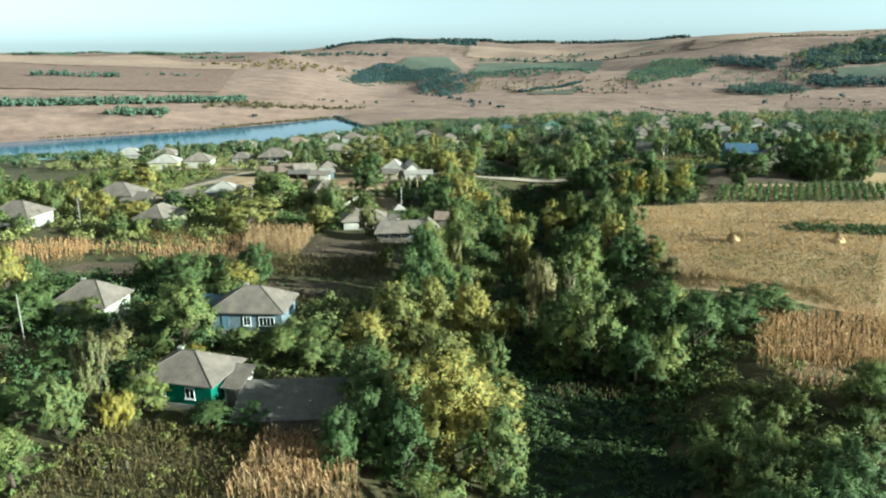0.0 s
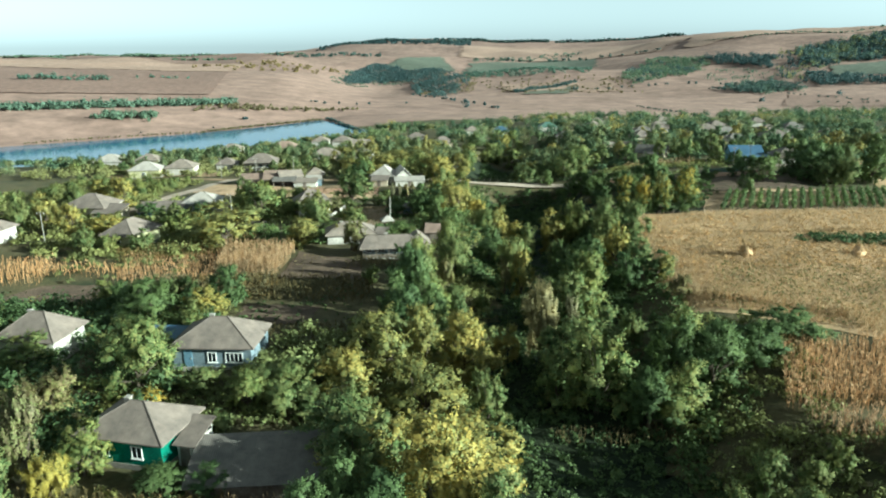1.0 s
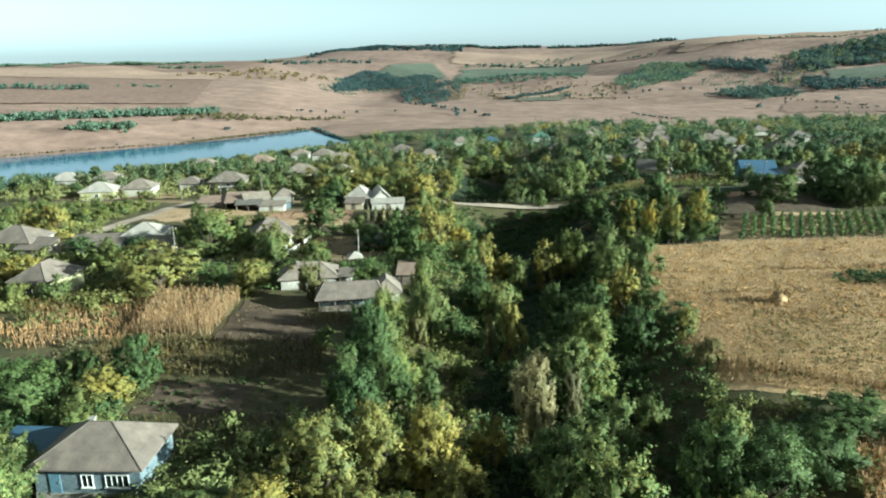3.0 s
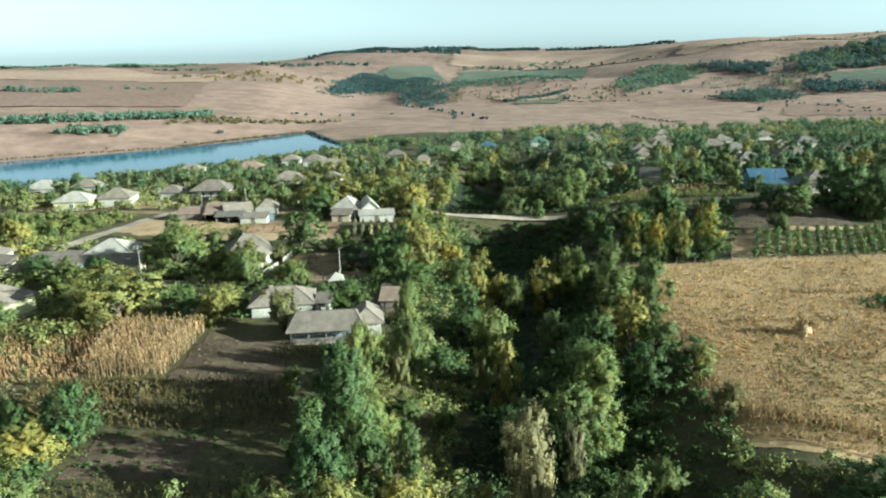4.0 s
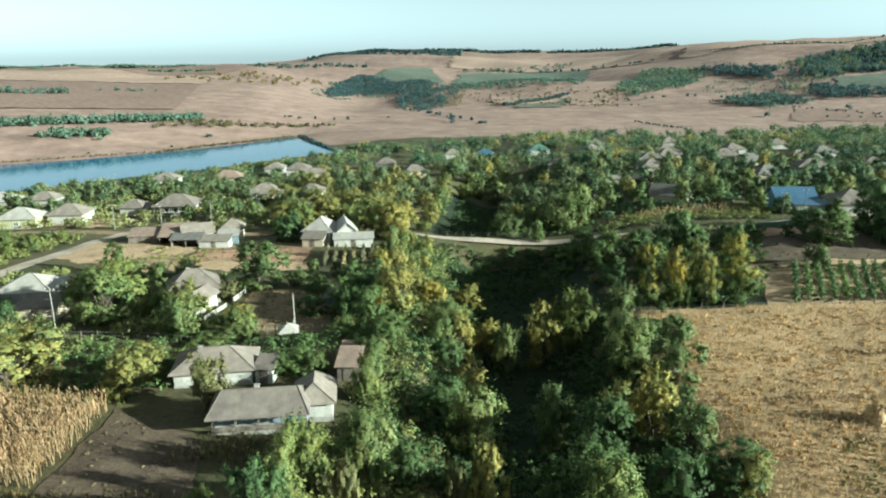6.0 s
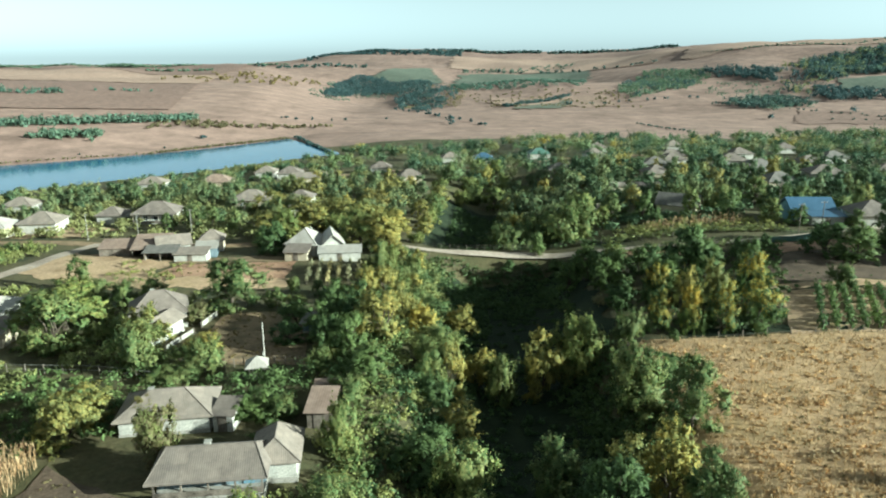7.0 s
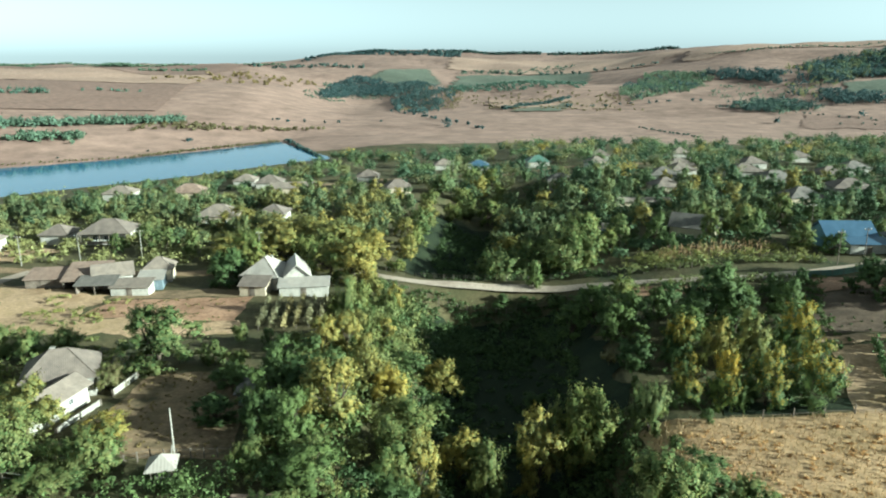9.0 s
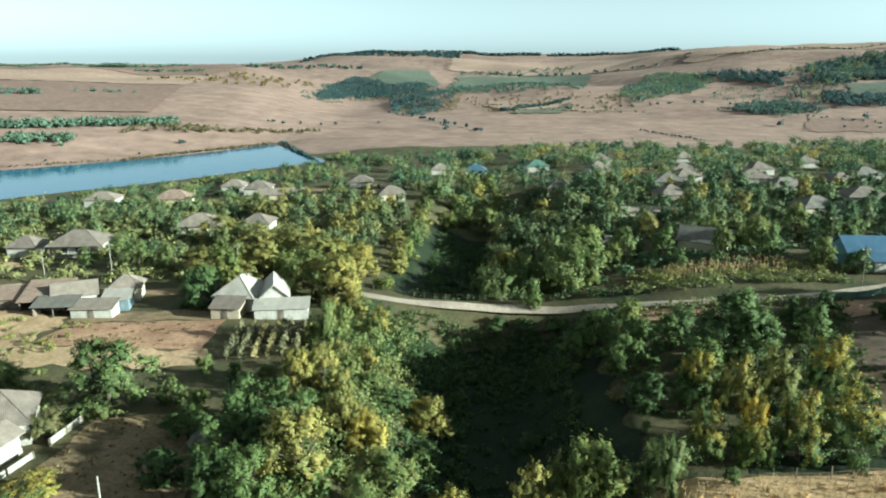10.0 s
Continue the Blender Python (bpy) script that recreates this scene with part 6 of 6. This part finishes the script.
# round the farmyard with the walnut
tree(-30.0, 158.5, 4.6, 2.6, "o")
tree(-10.0, 172.0, 3.4, 1.9, "B")
# two rows of young poplars behind the straw field
tree(41.2, 161, 5.2, 2.0, "P")
tree(45.4, 160.2, 6.2, 2.0, "P")
tree(49.6, 160.2, 6.4, 2.3, "P")
tree(54.6, 160.8, 6.8, 2.9, "P")
tree(44.2, 171.6, 6.4, 2.3, "P")
tree(48.3, 170.6, 5.8, 2.1, "p")
tree(52.4, 170.4, 6.4, 2.4, "p")
tree(58.2, 171.2, 6.8, 2.7, "P")
for px, py, tall, wide in ((47, 178, 5.5, 2.8), (55, 181, 7, 3.6), (39, 172, 4.5, 2.4)):
    tree(px, py, tall, wide, "d")
for px, py, tall, sort in ((-55.5, 127.6, 4.2, "o"), (-60, 127, 4.8, "w"), (-50.6, 128.2, 4, "w"), (-84, 130, 4.6, "w"), (-78.5, 129, 4.4, "o"), (-89, 130.5, 4.6, "y")):
    tree(px, py, tall, 2.3, sort)
tree(34.5, 103, 3.6, 2.2, "n")
for px, py, tall, wide in ((-6, 236, 7, 6.4), (-17, 231, 6.5, 5.8), (2.5, 230, 5.5, 4.4), (-27, 230, 5.5, 4.8), (-33, 262, 6, 6), (-12, 244, 6.5, 5.6), (-0.5, 226, 5, 3.8), (-7, 223.6, 4.6, 3.4)):
    tree(px, py, tall, wide, "y", "mid")
# tall trees that shade the gardens
for px, py, tall, wide in ((-4.5, 93, 6.8, 3), (-2.6, 98.5, 7.2, 3), (-3.6, 105, 6.8, 2.8), (-0.6, 93.5, 7, 3), (-3.4, 88.5, 6.6, 2.8), (-1.6, 102, 6.8, 2.6), (-3, 109.5, 6.4, 2.6), (-2, 114, 6, 2.4)):
    tree(px, py, tall * 1.15, wide, "d" if wide > 2.7 else "o")
tree(88, 216.5, 4.5, 2.6, "d")
tree(98.5, 213.5, 4, 2.4, "o")
tree(84.5, 221, 5, 3, "w")
# yellow and olive trees along the ravine's western bank
orchard([(-8, 66), (3, 66), (3, 88), (-8, 88)], 4.2, 3.5, 5.5, "yyoy", 32, 0.6)
orchard([(-1, 118), (4, 118), (6, 150), (-1, 150)], 4.0, 2.5, 4.2, "owdo", 33, 0.6)
orchard([(1, 164), (8, 164), (9, 200), (3, 206)], 4.0, 2.8, 4.5, "yoyy", 34, 0.9)
# beyond the road, on both sides of the ravine
for px, py, tall, sort in ((20.4, 301, 7, "o"), (26, 315, 8, "o"), (32, 308, 8, "w"), (24, 329, 7, "o"), (31, 340, 8, "y"), (37, 328, 7.5, "o"), (18, 333, 6.5, "w"), (29, 355, 8, "o"), (37, 355, 7, "w"), (14, 312, 6, "o"), (9, 237, 5, "y"), (10.5, 249, 5.5, "o"), (11, 261, 6, "w"), (12, 273, 6, "o"), (13, 286, 6, "y"), (8, 256, 5, "y")):
    tree(px, py, tall, tall * 0.55, sort, "mid")
orchard([(-6, 226), (5, 226), (9, 310), (-6, 310)], 5.5, 4, 6.5, "ywoyw", 37, 1.0)
orchard([(25, 221), (44, 218), (56, 300), (38, 300)], 5.0, 8.5, 11.5, "wowoy", 31, 1.0)
orchard([(26, 222), (56, 220), (70, 330), (38, 330)], 6.5, 4.5, 8, "owywodow", 1)
orchard([(58, 224), (150, 222), (190, 330), (70, 330)], 7.0, 4, 7, "ddwowoddy", 2)
belt([(4, 330), (190, 330), (230, 430), (0, 430)], 9.0, 4.5, 7.5, 3)
belt([(0, 430), (230, 430), (260, 520), (20, 500)], 11.5, 4, 7, 4)
belt([(190, 300), (330, 400), (340, 560), (230, 520)], 13, 5, 9, 5)
# towards the lake
orchard([(-30, 225), (4, 225), (4, 330), (-30, 320)], 6.5, 4, 7, "owywyo", 6)
orchard([(-120, 236), (-30, 236), (-30, 330), (-135, 320)], 7.5, 3.5, 6.2, "owdoow", 7, 0.85)
belt([(-140, 320), (0, 330), (-10, 430), (-118, 415)], 8.0, 2.6, 5, 8)
belt([(-60, 430), (0, 430), (10, 480), (-38, 490)], 9, 3, 5.5, 9)
belt([(-240, 240), (-120, 236), (-135, 330), (-220, 330)], 9, 2.6, 4.6, 10)
# gardens on this side of the lane
orchard([(-100, 184), (-72, 184), (-72, 218), (-108, 220)], 4.5, 2.2, 4, "oBo", 11, 0.9, 0.5)
orchard([(-110, 130), (-62, 142), (-70, 180), (-120, 182)], 7.5, 4.5, 8, "owdyo", 12)
orchard([(-62, 140), (-44, 146), (-40, 154), (-70, 152)], 5.5, 4, 7, "wdo", 13)
orchard([(-100, 60), (-56, 64), (-58, 98), (-100, 100)], 6.5, 5, 8, "wdoy", 14)
orchard([(-40, 86), (-27, 90), (-27, 102), (-44, 100)], 4.5, 3, 6.5, "odw", 15)
orchard([(-14, 174), (0, 166), (0, 184), (-12, 184)], 4.5, 2.2, 3.4, "dBo", 16)
orchard([(-38, 166), (-30, 176), (-36, 190), (-60, 184)], 6, 3.5, 6, "owB", 17, 0.6)
# ravine floor and banks
orchard([(2, 78), (12, 78), (16, 205), (4, 205)], 7.0, 2.5, 5, "bobo", 18, 0.4)
orchard([(24, 76), (32, 86), (44, 158), (28, 205)], 6.5, 1.4, 2.4, "bdo", 19, 0.35)
orchard([(6, 76), (30, 88), (34, 128), (4, 128)], 6.5, 3, 5.5, "dbow", 20, 0.35)
orchard([(-8, 66), (4, 62), (4, 90), (-8, 90)], 5.0, 2.5, 4.5, "odd", 21, 0.7)
orchard([(-3, 90), (4, 90), (4, 112), (-3, 112)], 5.0, 2.5, 4.5, "dwd", 35, 0.8)
orchard([(24, 50), (50, 50), (44, 62), (27, 60)], 4.5, 3, 4.8, "owo", 22, 0.8)
# thicket carried on below the view, added to shade the ravine's floor
orchard([(22, 34), (32, 34), (32, 48), (22, 48)], 4.2, 5.5, 7.5, "owd", 26, 1.0)
orchard([(44, 176), (62, 176), (80, 200), (40, 202)], 6, 2.5, 5, "bdo", 23, 0.45)
orchard([(92, 180), (116, 178), (120, 198), (94, 200)], 5.5, 7, 10, "ddo", 24, 1.0)
orchard([(3, 188), (10, 186), (10, 208), (4, 210)], 4.5, 2, 3.5, "Bob", 25, 0.8)


# low undergrowth that covers the banks and the garden edges
def undergrowth(label, quad, gap, tall, leaf, seed, size=0.34, keep=0.85, leaves=70):
    spots = [s for s in patch(quad, gap, tall, seed, keep) if all((s[0] - q[0]) ** 2 + (s[1] - q[1]) ** 2 > (q[2] - 1.5) ** 2 for q in keep_clear)]
    woods("undergrowth", label, [(x, y, h, r * 1.4) for x, y, h, r in spots], M["leaf_" + leaf], seed, size * 0.75, leaves)


undergrowth("tangled green undergrowth on the ravine's bank", [(-6, 60), (6, 60), (14, 205), (-2, 208)], 1.5, 1.5, "olive", 301)
undergrowth("dark shrubs on the shaded bank of the ravine", [(22, 60), (33, 74), (35, 154), (32, 205)], 1.5, 1.6, "dark", 302)
undergrowth("low brambles under the ravine's trees", [(6, 72), (26, 78), (30, 130), (8, 130)], 1.6, 1.5, "dark", 303)
undergrowth("green weeds between house and barn", [(-46, 64), (-26, 62), (-26, 78), (-46, 78)], 1.4, 1.1, "olive", 304)
undergrowth("green hedge plants round the gardens", [(-30, 70), (-6, 66), (-6, 92), (-30, 78)], 1.4, 1.1, "olive", 305)
undergrowth("mixed garden bushes along the plots", [(-62, 84), (-26, 86), (-26, 101), (-60, 100)], 1.4, 1.3, "olive", 306)
undergrowth("browning brambles beside the corn", [(-40, 102), (-24, 102), (-24, 112), (-42, 112)], 1.5, 1.1, "brown", 307)
undergrowth("garden plants before the houses", [(-60, 120), (-38, 131), (-34, 148), (-64, 142)], 1.4, 1.2, "olive", 308)
undergrowth("garden bushes behind the long house", [(-34, 131), (-4, 130), (-4, 148), (-36, 148)], 1.6, 1.1, "green", 309, keep=0.6)
undergrowth("low green garden along the lane", [(-104, 184), (-71, 184), (-69, 220), (-110, 222)], 1.6, 1.2, "olive", 310)
undergrowth("rough bushes at the foot of the slope", [(23, 44), (46, 40), (42, 66), (26, 66)], 1.4, 1.3, "olive", 311)
undergrowth("creepers and weeds on the road's bank", [(2, 194), (40, 190), (46, 206), (2, 214)], 1.0, 1.1, "dark", 312)
undergrowth("yellowing weeds along the yard", [(-42, 172), (-22, 174), (-26, 192), (-52, 190)], 1.8, 0.8, "olive", 313, 0.3, 0.3)
undergrowth("olive bushes on the dry plot", [(-48, 192), (-34, 190), (-34, 203), (-47, 206)], 1.8, 1.1, "olive", 350, 0.3, 0.35, 90)
undergrowth("dark grass and weeds round the poplars", [(42, 160.5), (58, 160.5), (68, 176), (42, 178)], 1.4, 0.8, "dark", 320)
undergrowth("sparse weeds on the dark plot above the vines", [(64, 178), (90, 178), (92, 193), (70, 193)], 1.7, 0.3, "dark", 321, 0.26, 0.4, 24)
undergrowth("dark creepers on the steep western bank", [(8, 165), (19, 165), (22, 205), (7, 205)], 1.1, 1.2, "dark", 322)
undergrowth("weedy dark strip across the straw field", [(65, 130.5), (92, 126), (96, 134), (67, 135)], 1.1, 1.1, "dark", 323, keep=0.9)
undergrowth("green weeds at the corner of the corn", [(72, 108), (90, 106), (92, 112), (70, 114)], 1.6, 0.6, "olive", 324, keep=0.5)
undergrowth("tall garden bushes between the houses", [(-60, 60), (-26, 62), (-26, 100), (-62, 100)], 2.6, 2.6, "dark", 325, 0.4, 0.9, 150)
undergrowth("leafy bushes round the grey house", [(-18, 64), (-6, 62), (-6, 92), (-18, 92)], 2.4, 2.4, "olive", 326, 0.45, 0.9, 150)
undergrowth("green weeds among the dry stalks", [(-34, 45), (-16, 45), (-16, 57), (-33, 58)], 1.6, 0.9, "olive", 327, 0.3, 0.55)
undergrowth("leafy bushes of the gardens by the lane", [(-120, 118), (-40, 124), (-44, 184), (-125, 190)], 3.6, 2.2, "olive", 328, 0.6, 0.8, 90)
undergrowth("garden bushes between far houses", [(-130, 226), (0, 226), (0, 330), (-150, 330)], 3.6, 2.2, "mist", 329, 0.6, 0.8, 80)
undergrowth("garden bushes beyond the ravine", [(26, 223), (150, 222), (190, 330), (38, 330)], 3.6, 2.3, "cool", 330, 0.6, 0.8, 80)
undergrowth("dark thicket in the ravine beyond the road", [(13, 225), (26, 220), (36, 292), (19, 292)], 1.5, 1.5, "dark", 331, 0.36, 1.0, 80)
undergrowth("bushes round the farmhouse", [(-34, 150), (-24, 150), (-24, 175), (-40, 178)], 2.2, 1.9, "olive", 332, 0.45, 0.7, 110)
undergrowth("thick bushes along the ravine's western edge", [(0, 158), (9, 158), (12, 206), (2, 206)], 2.0, 2.2, "olive", 333, 0.36, 0.5, 140)
undergrowth("green bushes along the ravine's western edge", [(-2, 118), (4, 118), (10, 206), (2, 206)], 2.0, 2.2, "dark", 334, 0.4, 0.45, 130)
undergrowth("low greenish tufts over the mown field", [(37, 98), (57, 87), (74, 114), (46, 120)], 0.8, 0.3, "olive", 335, 0.24, 0.8, 22)
undergrowth("low brown tufts over the mown field", [(38, 100), (60, 92), (92, 140), (46, 142)], 1.3, 0.28, "brown", 336, 0.24, 0.4, 22)
undergrowth("dark growth along the brook", [(12, 92), (28, 92), (36, 205), (14, 205)], 1.8, 0.9, "dark", 339, 0.34, 0.8)
undergrowth("thick bushes behind the long house", [(-12.5, 134), (1, 134), (1, 147), (-11, 147)], 1.8, 2.4, "green", 340, 0.26, 0.8, 170)
undergrowth("dark brambles on the ravine's floor", [(5, 42), (24, 42), (26, 90), (5, 90)], 1.0, 0.9, "dark", 337, 0.3, 0.9, 46)
undergrowth("green brambles down the western bank", [(9, 148), (15, 148), (18, 166), (10, 166)], 1.2, 1.4, "dark", 338)
undergrowth("dark thicket down the western bank", [(4, 118), (12, 118), (15, 150), (6, 150)], 1.2, 1.5, "dark", 341)
undergrowth("garden bushes above the road's fence", [(50, 214), (84, 211), (86, 222), (52, 224)], 2.0, 1.7, "olive", 342, 0.36, 0.8)
undergrowth("shaded grass and weeds behind the plots", [(-52, 124), (-22, 129), (-20, 146), (-56, 146)], 1.5, 0.9, "green", 343, 0.26, 0.8)
undergrowth("dark brambles between field and ravine", [(27, 128), (34, 128), (34, 158), (27, 158)], 1.2, 1.3, "dark", 344)
undergrowth("grey green weeds beside the corn", [(-58, 110), (-38, 112), (-38, 128), (-60, 126)], 2.2, 1.3, "olive", 345, 0.3, 0.7)
undergrowth("fallen leaves and low weeds in the yard", [(-20, 152), (-6, 150), (-10, 172), (-19.6, 170)], 0.9, 0.22, "brown", 346, 0.24, 0.55, 20)
undergrowth("low withered weeds on the dug plot", [(-23, 112.5), (-11, 112), (-12.6, 120), (-22.6, 126)], 1.0, 0.2, "brown", 347, 0.22, 0.5, 18)
undergrowth("withered plants on the reddish plot", [(-38, 193.5), (-16, 192), (-16, 203), (-37, 202.6)], 1.5, 0.35, "brown", 348, 0.26, 0.6, 24)
undergrowth("low withered weeds on the shaded plot", [(-25, 93.5), (-9, 93.5), (-9, 110), (-25, 100)], 1.3, 0.4, "dark", 349, 0.26, 0.7, 28)
undergrowth("weeds along the bank beyond the field", [(40, 176), (66, 176), (78, 202), (40, 204)], 1.5, 0.9, "dark", 314)
undergrowth("rough shrubs between field and ravine", [(24, 62), (36, 62), (44, 88), (33, 100)], 1.5, 1.5, "olive", 315)
undergrowth("brown brambles at the corner of the corn", [(30, 60), (46, 58), (46, 66), (32, 68)], 1.6, 1.1, "brown", 316)
undergrowth("low hedge along the road's fence", [(44, 203), (72, 199.6), (72, 201.4), (44, 205)], 1.2, 1.6, "olive", 317)
undergrowth("hedge plants above the road", [(4, 223), (46, 213.5), (46, 215.5), (4, 225.5)], 1.3, 1.3, "dark", 318)
undergrowth("hedge plants above the road", [(46, 212), (84, 210), (84, 212.5), (46, 215)], 1.3, 1.5, "olive", 319)
